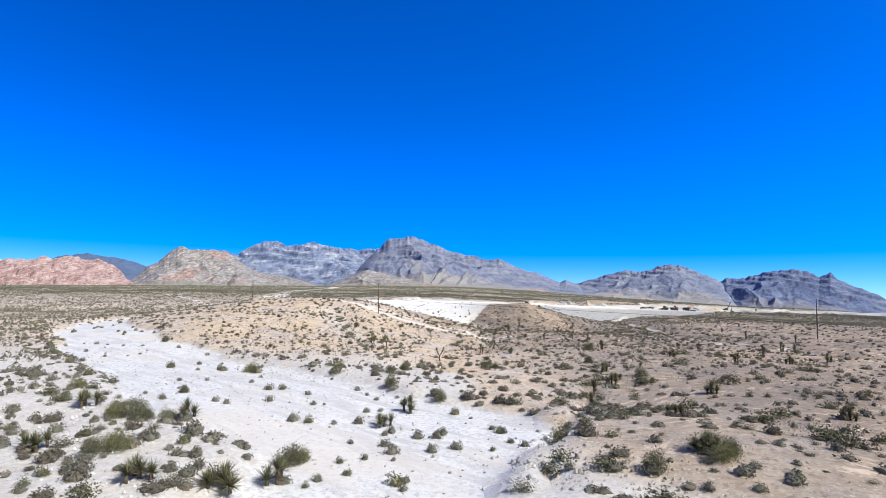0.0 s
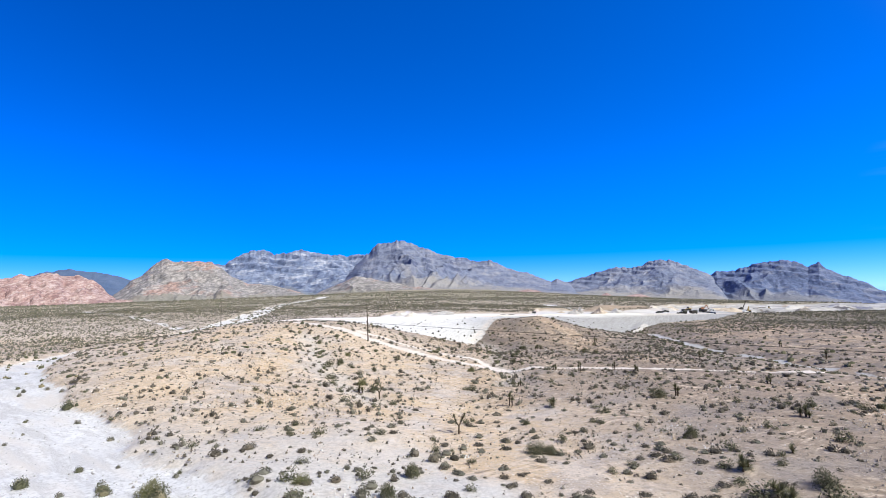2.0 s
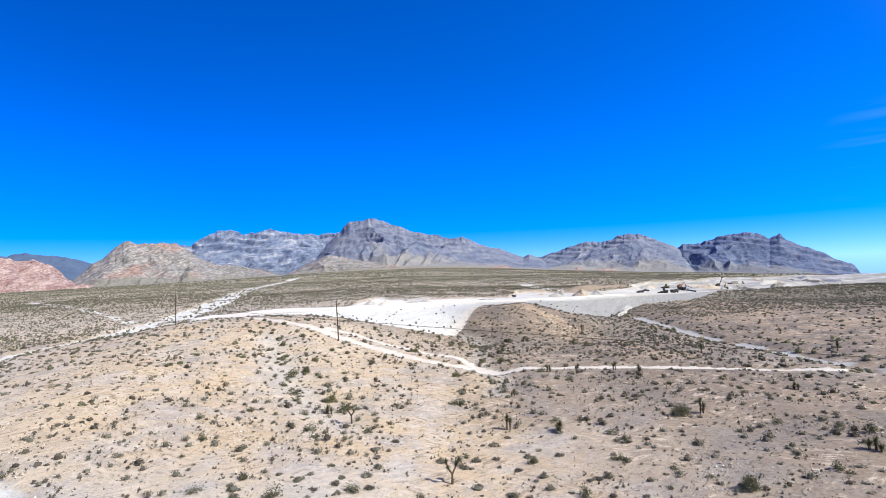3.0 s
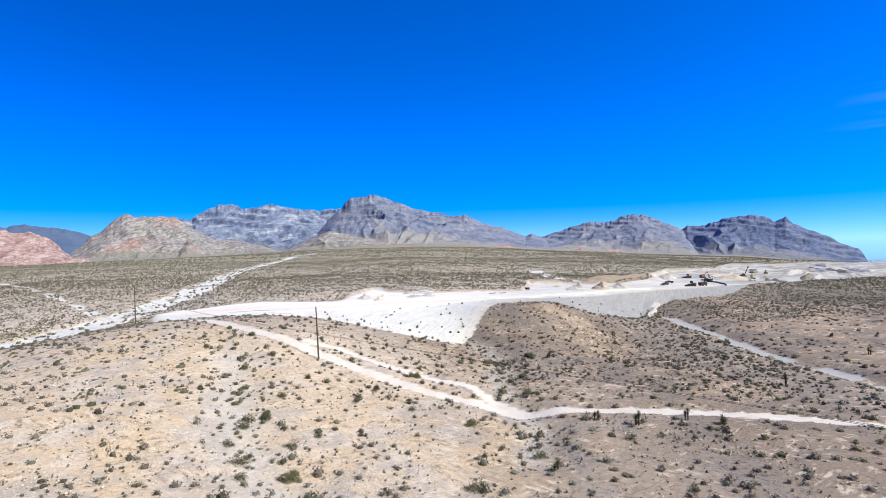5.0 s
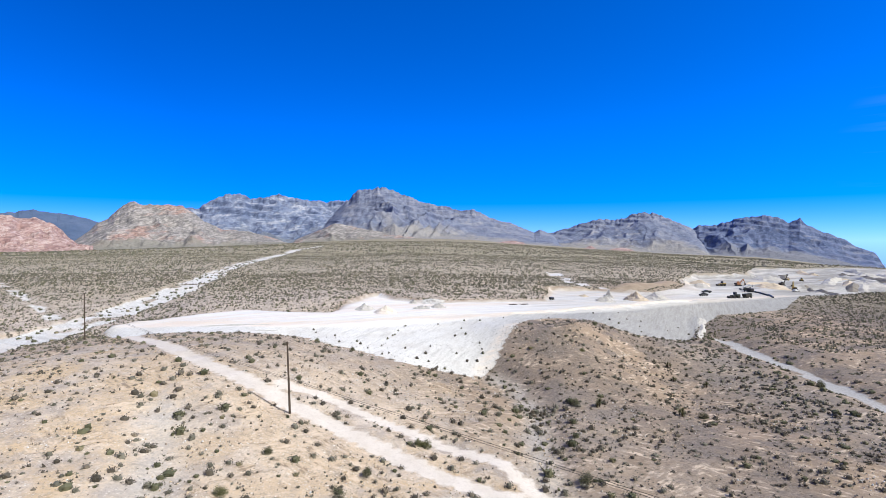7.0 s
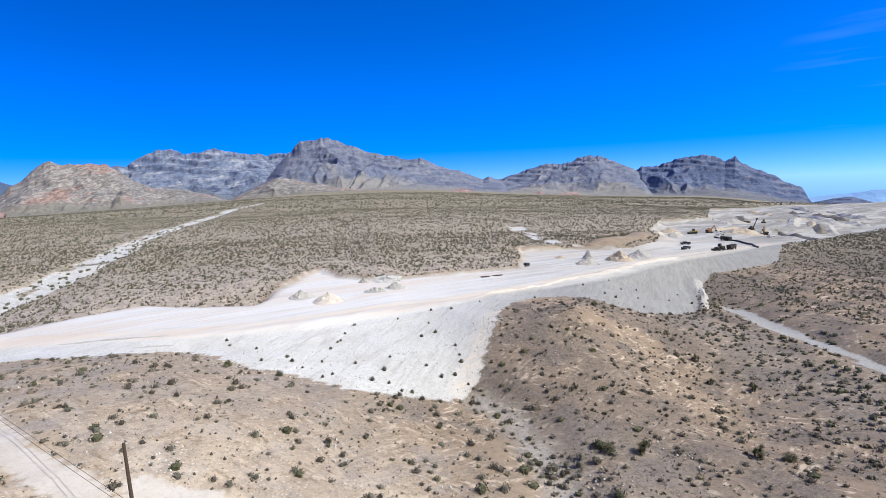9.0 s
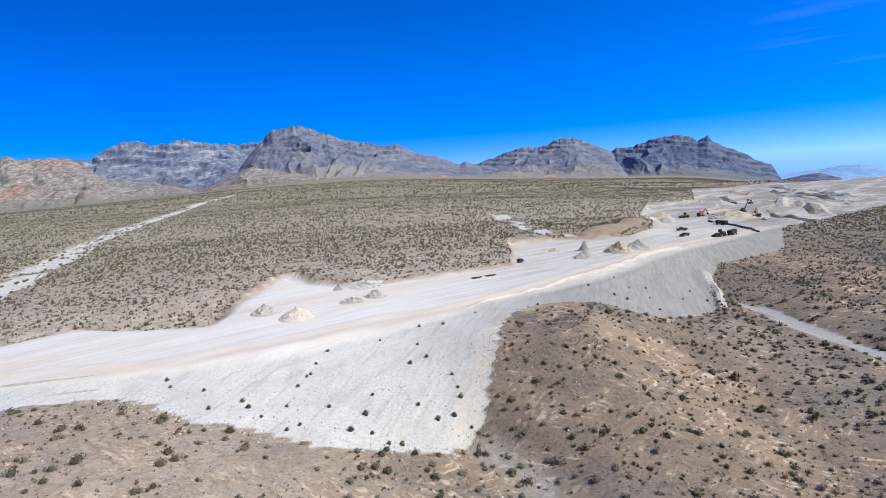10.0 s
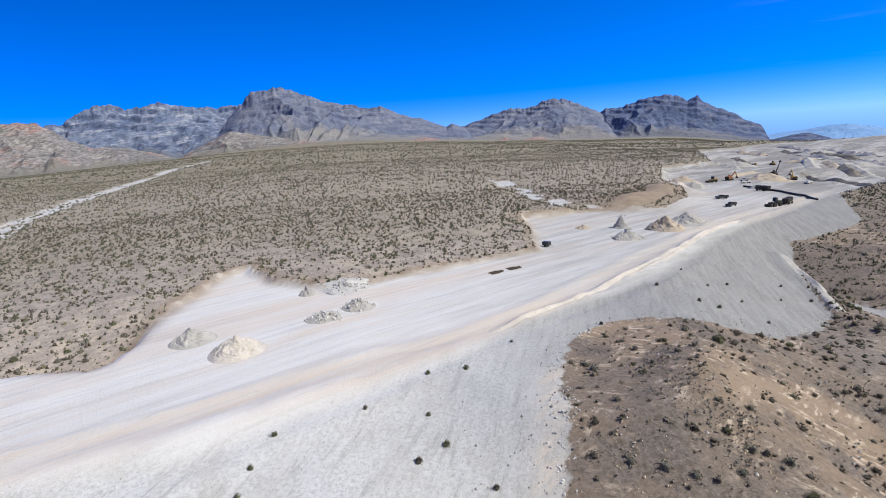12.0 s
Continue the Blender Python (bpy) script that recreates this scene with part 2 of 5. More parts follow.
    graded = m.mix(m.maths("MULTIPLY", m.zone("worked"), m.span(m.noise(0.06, 6, 0.7, where=turn.outputs[0], stretch=(0.3, 1.2, 1.0)), 0.42, 0.54, 0.15, 0.95)), graded, m.mix(m.span(mid, 0.35, 0.65), (0.33, 0.30, 0.265), (0.21, 0.19, 0.165)))
    grey = m.zone("grey")
    slope = m.mix(m.maths("MULTIPLY", grey, m.span(fine, 0.4, 0.6, 0.96, 0.82)), slope, m.mix(m.span(ruts, 0.42, 0.58), (0.37, 0.36, 0.345), (0.29, 0.28, 0.265)))
    graded = m.mix(m.maths("MULTIPLY", grey, m.span(streak, 0.35, 0.6, 0.7, 0.35)), graded, m.mix(m.span(fine, 0.35, 0.65), (0.44, 0.43, 0.41), (0.33, 0.32, 0.30)))
    graded = m.mix(m.span(m.zone("fill"), 0.03, 0.2), graded, slope)
    graded = m.mix(m.maths("MULTIPLY", m.zone("shoulder"), m.span(wheel, 0.36, 0.56, 0.95, 0.25)), graded, (0.80, 0.67, 0.545))
    wash = m.mix(m.maths("MULTIPLY", grey, 0.85), wash, m.mix(m.span(fine, 0.4, 0.62), (0.48, 0.465, 0.45), (0.35, 0.335, 0.32)))
    # ragged borders between the kinds of ground
    rag = m.span(m.noise(0.8, 5, 0.7), 0.25, 0.75, -0.35, 0.35)
    colour = bare
    for name, skin in (("wash", wash), ("track", track), ("graded", graded)):
        z = m.zone(name)
        colour = m.mix(m.span(m.maths("ADD", z, m.maths("MULTIPLY", rag, m.span(z, 0.0, 0.1))), 0.3, 0.7), colour, skin)
    colour = m.mix(m.maths("MULTIPLY", m.zone("bank"), m.span(mid, 0.2, 0.55, 0.45, 0.95)), colour, bank)
    colour = m.mix(m.span(grit, 0.45, 0.8, 0.0, 0.28), colour, m.mix(0.6, colour, (0.12, 0.10, 0.08)))
    relief = m.maths("ADD", m.maths("MULTIPLY", fine, 0.7), m.maths("MULTIPLY", grit, 0.3))
    relief = m.maths("ADD", relief, m.maths("MULTIPLY", m.zone("graded"), m.maths("MULTIPLY", streak, 0.35)))
    return m.done(colour, relief, 0.16, 0.8)


def leafage(name, a, b, dry):
    m = Nodes(name, 0.85)
    c = m.chance()
    colour = m.mix(m.span(c, 0.1, 0.75), a, b)
    return m.done(m.mix(m.span(c, 0.86, 0.95), colour, dry))


def rock(name, a, b, dark, bands=0.0, size=1.0, relief=12.0, patch=None, streaks=0.0, bright=None, apron=None):
    """Bare rock: talus between a and b, ledges and steep faces dark, beds that dip a little, streaks down the slope."""
    m = Nodes(name, 0.95)
    wide, fine = m.noise(0.006 * size, 6, 0.65), m.noise(0.03 * size, 6, 0.75)
    colour = m.mix(m.span(wide, 0.38, 0.62), a, b)
    if patch:
        colour = m.mix(m.span(m.noise(0.0045 * size, 5, 0.65, stretch=(1.0, 0.3, 1.6)), 0.53, 0.62, 0.0, 0.85), colour, patch)
    if bands:
        tilt = m.tree.nodes.new("ShaderNodeMapping")
        tilt.inputs["Rotation"].default_value = (0, radians(7), 0)
        m.put(tilt.inputs["Vector"], m.place.outputs["Position"])
        lay = m.noise(0.03, 6, 0.7, where=tilt.outputs[0], stretch=(0.22, 0.22, 1.1))
        firm = m.span(m.noise(0.004 * size, 4, 0.6), 0.36, 0.56)
        colour = m.mix(m.maths("MULTIPLY", firm, m.span(lay, 0.53, 0.58, 0.0, bands)), colour, dark)
        colour = m.mix(m.maths("MULTIPLY", firm, m.span(lay, 0.46, 0.40, 0.0, bands)), colour, bright or b)
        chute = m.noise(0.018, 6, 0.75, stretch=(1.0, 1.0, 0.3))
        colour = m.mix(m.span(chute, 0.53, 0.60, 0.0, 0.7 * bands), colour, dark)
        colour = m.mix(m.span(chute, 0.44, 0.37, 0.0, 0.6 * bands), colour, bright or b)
    if streaks:
        slant = m.tree.nodes.new("ShaderNodeMapping")
        slant.inputs["Rotation"].default_value = (0, radians(32), 0)
        m.put(slant.inputs["Vector"], m.place.outputs["Position"])
        s = m.noise(0.07, 5, 0.8, where=slant.outputs[0], stretch=(0.45, 0.45, 1.6))
        colour = m.mix(m.span(s, 0.51, 0.57, 0.0, streaks), colour, dark)
        colour = m.mix(m.span(s, 0.47, 0.41, 0.0, streaks), colour, bright or b)
    # steep faces are mixed towards the dark colour, on gravel heaps too
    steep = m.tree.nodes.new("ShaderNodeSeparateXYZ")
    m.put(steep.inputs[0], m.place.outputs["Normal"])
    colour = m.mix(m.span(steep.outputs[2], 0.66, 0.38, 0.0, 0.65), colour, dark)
    if apron:
        colour = m.mix(m.span(m.maths("ADD", m.zone("foot"), m.span(wide, 0.3, 0.7, -0.3, 0.3)), 0.25, 0.75, 0.0, 0.85), colour, apron)
    colour = m.mix(m.span(fine, 0.54, 0.66, 0.0, 0.55), colour, dark)
    return m.done(colour, fine, relief, 0.8)


def plain_skin(name, colour, rough=0.6, metal=0.0, wear=None, size=4.0):
    m = Nodes(name, rough, metal)
    if wear is None:
        wear = tuple(0.6 * c for c in colour)
    return m.done(m.mix(m.span(m.noise(size, 5, 0.7), 0.45, 0.75, 0.0, 0.7), colour, wear), m.noise(size * 5, 3), 0.01, 0.3)


SOIL = soil()
SAGE = leafage("grey_green_leaves", (0.118, 0.113, 0.088), (0.205, 0.195, 0.152), (0.20, 0.17, 0.13))
OLIVE = leafage("olive_leaves", (0.084, 0.088, 0.05), (0.155, 0.152, 0.092), (0.25, 0.215, 0.13))
GREEN = leafage("fresh_green_leaves", (0.12, 0.125, 0.055), (0.215, 0.21, 0.105), (0.27, 0.24, 0.13))
DUSK = leafage("dark_brush", (0.075, 0.066, 0.052), (0.14, 0.122, 0.096), (0.24, 0.20, 0.15))
YUCCA = leafage("yucca_blades", (0.095, 0.10, 0.052), (0.18, 0.172, 0.09), (0.28, 0.235, 0.14))
STEM = plain_skin("dry_stem", (0.12, 0.09, 0.065), 0.9)
# grey, pale and dark rock carry the distance haze as a blue tint
HAZED_GREY_ROCK = rock("hazed_grey_limestone", (0.181, 0.213, 0.307), (0.253, 0.275, 0.360), (0.065, 0.082, 0.158), 0.42, relief=18.0, bright=(0.43, 0.41, 0.415), apron=(0.355, 0.335, 0.315))
HAZED_PALE_ROCK = rock("hazed_pale_cliffs", (0.190, 0.245, 0.380), (0.294, 0.340, 0.462), (0.081, 0.105, 0.193), 0.75, 1.6, 22.0, None, 0.0, (0.589, 0.605, 0.671), (0.223, 0.245, 0.281))
HAZED_DARK_ROCK = rock("hazed_dark_grey_rock", (0.120, 0.161, 0.283), (0.179, 0.217, 0.344), (0.041, 0.059, 0.134), 0.45, 1.2, 18.0, bright=(0.33, 0.33, 0.37), apron=(0.265, 0.268, 0.29))
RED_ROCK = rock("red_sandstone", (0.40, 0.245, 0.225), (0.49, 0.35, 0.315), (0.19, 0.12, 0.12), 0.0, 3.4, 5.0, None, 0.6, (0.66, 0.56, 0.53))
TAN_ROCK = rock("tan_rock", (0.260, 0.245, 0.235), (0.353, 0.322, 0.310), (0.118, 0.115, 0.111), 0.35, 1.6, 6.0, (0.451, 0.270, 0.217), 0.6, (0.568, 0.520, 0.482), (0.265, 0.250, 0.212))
# the two farthest ranges get their blue from haze put into the colour
HAZED_BLUE_ROCK = rock("far_hazed_blue_rock", (0.085, 0.13, 0.225), (0.12, 0.165, 0.265), (0.06, 0.09, 0.17), 0.2)
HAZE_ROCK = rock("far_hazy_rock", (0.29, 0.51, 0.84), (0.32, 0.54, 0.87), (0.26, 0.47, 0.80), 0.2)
HEAP = rock("heaped_gravel", (0.68, 0.61, 0.53), (0.78, 0.70, 0.62), (0.46, 0.40, 0.34), 0.0, 60.0, 0.2)

# ---- the lie of the land ----
WASH = [(-5, 4), (-5, 28), (-5, 46), (-20.5, 62), (-43.5, 82.5), (-74, 114), (-103, 148), (-122, 182), (-126, 217), (-123, 246), (-121.5, 273), (-120.5, 296), (-119, 320), (-119, 346), (-124, 380), (-131, 410), (-149, 475), (-164, 573), (-190, 792), (-208, 990), (-224, 1210)]
SIDE_WASH = [(-280, 430), (-226, 379), (-180, 334), (-155, 309), (-135, 290)]
RIGHT_WASH = [(86, 112), (81, 138), (79, 160), (80, 180), (79, 198), (80, 212), (82, 224), (83.5, 236), (85, 248), (87, 260), (89, 271)]
UPPER_WASH = [(80, 355), (74, 371), (74, 388), (77, 412), (79, 440), (86, 490)]
RAVINE = [(6, 33), (7, 39), (9, 45), (12, 52), (15, 60), (17.5, 67), (18.6, 73)]
SAND_BERM = [(97, 300), (90, 288), (81, 271), (75, 261), (79, 251)]
TRACK = [(-89, 249), (-70, 224), (-55.5, 207.5), (-43, 195), (-34, 189), (-27, 184.5), (-20, 180.5), (-12, 175), (-4, 169.5), (4, 166), (11, 161.8), (15, 160.6), (27.6, 159.8), (38.8, 157), (48.5, 153.4), (55, 150.8), (70, 143), (84, 136)]
SPUR_TRACK = [(-30, 190.6), (-26, 190), (-21, 189), (-11.4, 183.5), (-4, 178.7), (3.5, 175), (8.5, 166.5), (11.8, 161.2)]
SCAR = [(3, 163), (-1, 154), (-3, 147), (-6, 120), (-8, 100), (-13, 89)]
DRAW = [(-43, 179), (-40, 172), (-35, 158), (-27, 141), (-16, 122)]
GULLY = [(8.4, 220), (11.7, 214.8), (13, 207), (13, 198), (11, 188), (9.5, 176), (9.5, 166), (11.5, 154), (8.7, 144)]
CUT_EDGE = [(-92, 250), (-81, 266), (-65, 278), (-50, 270), (-37, 267), (-35, 284), (-29, 311), (-24, 315), (-18, 300), (-5, 290), (17, 299), (39, 307),
            (48, 335), (52, 354), (78, 358), (90, 356), (102, 351), (122, 366), (140, 395), (155, 432), (200, 498), (253, 521), (385, 710), (520, 790)]
TOE_EDGE = [(-92, 248), (-84, 238), (-58, 233), (-41, 236), (-27, 226), (-14, 221), (-6, 220), (1, 219.5), (6, 221), (10, 226), (14, 236), (18.2, 246.5), (21, 252), (25.5, 257), (31, 259.5), (38, 259),
            (54, 255), (66, 259.5), (78, 268), (91, 288), (110, 309), (133, 313), (144, 319), (178, 357), (227, 378), (330, 430), (560, 560), (820, 780)]
CREST = [(-92, 249), (-45, 241), (-22, 245), (-6, 251), (11, 258), (37, 273), (86, 310), (128, 334), (160, 350), (227, 381), (330, 434), (560, 566), (815, 783)]
# rises and hollows: x, y, height, spread along x and along y
RISES = [(-62, 205, 10.0, 36, 44), (-52, 148, -0.8, 26, 32), (-20, 205, 3.3, 22, 22), (26, 258, 14.0, 16.5, 22), (40, 222, -4.3, 14, 24), (45, 60, 3.0, 30, 40), (108, 140, 1.9, 40, 40), (142, 250, 2.2, 36, 60), (-40, 50, 2.5, 40, 40),
         (0, 172, -0.9, 14, 30), (3, 106, -1.2, 10, 20), (20, 38, 1.0, 7, 9), (80, 175, -0.6, 16, 22), (6, 212, -1.2, 9, 12), (18, 66, -2.2, 9, 10), (52, 225, -0.3, 14, 16), (-15, 216, -1.2, 14, 12), (-60, 90, 0.4, 16, 18),
         (-98, 245, 0.3, 16, 26), (110, 160, -0.1, 20, 20), (6, 221, -1.6, 7, 9), (33, 222, 2.9, 10, 16), (37, 190, 0.8, 12, 18), (80, 258, -1.2, 16, 20), (-10, 199, -2.5, 11, 13), (-62, 140, 2.8, 18, 20), (10, 205, -0.5, 8, 10), (60, 250, 2.0, 9, 13)]


def smooth(a, b, v):
    s = np.clip((v - a) / (b - a), 0, 1)
    return s * s * (3 - 2 * s)


def away(x, y, line):
    """The distance from points to a line of corners."""
    best = np.full(np.shape(x), 1e9)
    for (ax, ay), (bx, by) in zip(line, line[1:]):
        s = np.clip(((x - ax) * (bx - ax) + (y - ay) * (by - ay)) / ((bx - ax) ** 2 + (by - ay) ** 2), 0, 1)
        best = np.minimum(best, np.hypot(x - ax - s * (bx - ax), y - ay - s * (by - ay)))
    return best


def inside(x, y, ring):
    odd = np.zeros(np.shape(x), bool)
    for (ax, ay), (bx, by) in zip(ring, ring[1:] + ring[:1]):
        if ay != by:
            odd ^= ((ay > y) != (by > y)) & (x < (bx - ax) * (y - ay) / (by - ay) + ax)
    return odd


def rumple(x, y, size, seed):
    """Smooth noise, about -1 to 1, with lumps of that size."""
    u, v = x / size + seed * 17.3, y / size - seed * 9.1
    i, j = np.floor(u), np.floor(v)

    def grid(a, b):
        h = np.sin(a * 127.1 + b * 311.7 + seed * 74.7) * 43758.5453
        return 2 * (h - np.floor(h)) - 1

    s, t = u - i, v - j
    s, t = s * s * (3 - 2 * s), t * t * (3 - 2 * t)
    return (grid(i, j) * (1 - s) + grid(i + 1, j) * s) * (1 - t) + (grid(i, j + 1) * (1 - s) + grid(i + 1, j + 1) * s) * t


def grade(x, y):
    """The level of the graded road."""
    return np.clip(10.8 - 0.034 * (x + 20), -6, 10.3) - 1.0 * smooth(50, 95, -x)


def wild(x, y):
    """The ground before the diggers came."""
    south = 1.5 + 0 * x
    for cx, cy, high, sx, sy in RISES:
        south = south + high * np.exp(-(((x - cx) / sx) ** 2 + ((y - cy) / sy) ** 2) / 2)
    far = np.hypot(x, y)
    north = grade(x, y) + 0.9 + 0.012 * (y - 300) * (1 - smooth(250, 1500, x)) * (1 - 1.5 * smooth(150, 1100, -x)) - (0.034 + 0.022 * smooth(0.6, 0.85, x / (np.abs(y) + 1))) * np.clip(x - 250, 0, 4000) * smooth(450, 1300, y)
    w = smooth(232, 300 + 90 * smooth(80, 118, -x), y + 0.25 * np.clip(-x - 60, 0, 60) - 70 * smooth(45, 75, x))
    z = south * (1 - w) + north * w
    z = z + 1.8 * np.exp(-(away(x, y, [(96, 364), (118, 379), (132, 398)]) / 6.5) ** 2)
    z = z + 0.35 * rumple(x, y, 17, 1) + 0.8 * rumple(x, y, 60, 2) * smooth(250, 400, far) + 2.0 * rumple(x, y, 210, 3) * smooth(450, 900, far)
    return z


def lie(x, y):
    """Height of the ground, and how far it is wash, graded and track."""
    x, y = np.asarray(x, float), np.asarray(y, float)
    z = wild(x, y)
    wob = 1.6 * rumple(x, y, 9, 4) + 0.8 * rumple(x, y, 3.3, 5)
    width = 8.5 + 5.3 * smooth(32, 48, y) - 3.0 * smooth(50, 70, y) - 3.4 * smooth(85, 175, y) * (1 - smooth(200, 240, y)) - 2.4 * smooth(255, 300, y) - 1.9 * smooth(320, 400, y)
    d = away(x, y, WASH)
    bed = 1 - smooth(width - 1.5, width + 1.5, d + wob)
    bed = bed * (1 - 0.75 * smooth(0.3, 0.6, rumple(x, y, 6, 17)) * smooth(225, 290, y))
    z = z - 1.1 * (1 - smooth(width - 1.0, width + 2.2, d + wob))
    for line, half, deep in ((SIDE_WASH, 1.9, 0.4), (RIGHT_WASH, 2.0, 1.0), (UPPER_WASH, 4.6, 0.8)):
        d = away(x, y, line)
        here = 1 - smooth(half - 1, half + 1, d + wob * 0.7)
        bed = np.maximum(bed, here * (1 - 0.8 * smooth(-0.1, 0.3, rumple(x, y, 6, 31))) if line is UPPER_WASH else here * (1 - 0.7 * smooth(0.25, 0.5, rumple(x, y, 5, 33))))
        z = z - deep * (1 - smooth(half - 1, half + 4, d))
    d = away(x, y, RAVINE)
    z = z - 1.5 * (1 - smooth(0.1, 1.1, d + 0.25 * wob)) * (0.7 + 0.5 * rumple(x, y, 5, 19))
    z = z - 1.0 * (1 - smooth(1.0, 7.0, away(x, y, GULLY))) - 0.6 * (1 - smooth(0.5, 6.0, away(x, y, DRAW) + wob))
    d = np.minimum(away(x, y, TRACK) - 0.3 * (1 - smooth(6, 15, x)), away(x, y, SPUR_TRACK) + 0.1)
    road = 1 - smooth(1.1, 1.8, d + 0.2 * wob)
    road = np.maximum(road, 0.35 * (1 - smooth(1.5, 4.0, away(x, y, SCAR) + 0.5 * wob)))
    z = z - 0.25 * (1 - smooth(1.8, 3.2, d))
    u, v = x + 0.5 * wob, y + 0.5 * wob
    within = inside(u, v, TOE_EDGE + CUT_EDGE[::-1])
    to_toe, to_cut, to_crest = away(u, v, TOE_EDGE), away(u, v, CUT_EDGE), away(u, v, CREST)
    below = inside(u, v, TOE_EDGE + CREST[::-1]) & within
    fill = np.where(below, to_crest / (to_crest + to_toe + 1e-3), 0)
    worked = smooth(185, 240, x)
    level = grade(x, y) + 0.08 * rumple(x, y, 5, 6) + worked * (2.6 * np.clip(1 - np.abs((np.mod(0.52 * x - 0.85 * y + 14 * rumple(x, y, 70, 22), 46) - 23) / 4.5), 0, 1) * smooth(-0.3, 0.3, rumple(x, y, 55, 23)) + 1.6 * np.abs(rumple(x, y, 26, 12)) - 0.9 * smooth(0.3, 0.6, rumple(x, y, 40, 13)) * 2)
    made = level * (1 - fill) + np.minimum(z, level) * fill
    hem = np.where(~within & (x > -60) & (y > 200), level - 0.25 * smooth(0, 2, to_toe) + 0.13 * np.clip(to_toe - 2, 0, 99), 1e6)
    z = np.where(y < 300, np.minimum(z, np.where(x > 5, hem, 1e6)), z)
    edge = np.where(within, smooth(0, 1.4 + 9 * smooth(85, 100, x) * (1 - smooth(140, 160, x)), np.where(below, 99, to_cut)), 0)
    berm = (0.45 + 0.3 * rumple(x, y, 4, 16)) * np.exp(-((to_crest - 0.8) / 1.0) ** 2) * within * smooth(-40, -10, x)
    berm = berm + 0.38 * np.exp(-((to_crest - 5.5 - 1.5 * rumple(x, y, 15, 18)) / 0.7) ** 2) * within * (1 - fill)
    z = z * (1 - edge) + made * edge + berm + 0.7 * np.exp(-(away(x, y, SAND_BERM) / 1.1) ** 2)
    graded = np.where(within, 1.0, 0.0)
    return z, bed * (1 - graded), graded, road * (1 - graded), fill * graded


# ---- mesh helpers ----
def mesh_of(name, verts, faces, skin, soft=False):
    """A mesh from arrays; all faces have the same number of corners."""
    verts, faces = np.asarray(verts, np.float32), np.asarray(faces, np.int32)
    me = bpy.data.meshes.new(name)
    me.vertices.add(len(verts)), me.loops.add(faces.size), me.polygons.add(len(faces))
    me.vertices.foreach_set("co", verts.ravel())
    me.loops.foreach_set("vertex_index", faces.ravel())
    me.polygons.foreach_set("loop_start", np.arange(0, faces.size, faces.shape[1], dtype=np.int32))
    me.polygons.foreach_set("use_smooth", np.full(len(faces), soft))
    me.update(calc_edges=True)
    me.materials.append(skin)
    return me


def part(name, bm, skin, parent, label=""):
    me = bpy.data.meshes.new(name)
    bm.to_mesh(me)
    bm.free()
    me.materials.append(skin)
    ob = new(name, me)
    ob.parent = parent
    return tagged(ob, label=label)


def strew(proto, spots, sizes, turns, tall):
    """Copies of a small mesh (verts, triangles) joined into one."""
    v, f = proto
    c, s = np.cos(turns)[:, None], np.sin(turns)[:, None]
    x = (v[None, :, 0] * c - v[None, :, 1] * s) * sizes[:, None] + spots[:, 0:1]
    y = (v[None, :, 0] * s + v[None, :, 1] * c) * sizes[:, None] + spots[:, 1:2]
    z = v[None, :, 2] * (sizes * tall)[:, None] + spots[:, 2:3]
    return np.stack([x, y, z], -1).reshape(-1, 3), (f[None] + np.arange(len(spots))[:, None, None] * len(v)).reshape(-1, f.shape[1])


def ground_at(x, y):
    return lie(np.asarray(x, float), np.asarray(y, float))[0]


# ---- ground: one sheet to the horizon, split where wash and road are ----
def steps(lo, hi, fine, reach, most=90.0, grow=1.07):
    mid = list(np.arange(lo, hi + fine / 2, fine))
    step, a, b = fine, [], []
    v = lo
    while v > -reach:
        step = min(step * grow, most)
        v -= step
        a.append(v)
    step, v = fine, hi
    while v < reach:
        step = min(step * grow, most)
        v += step
        b.append(v)
    return np.array(a[::-1] + mid + b)


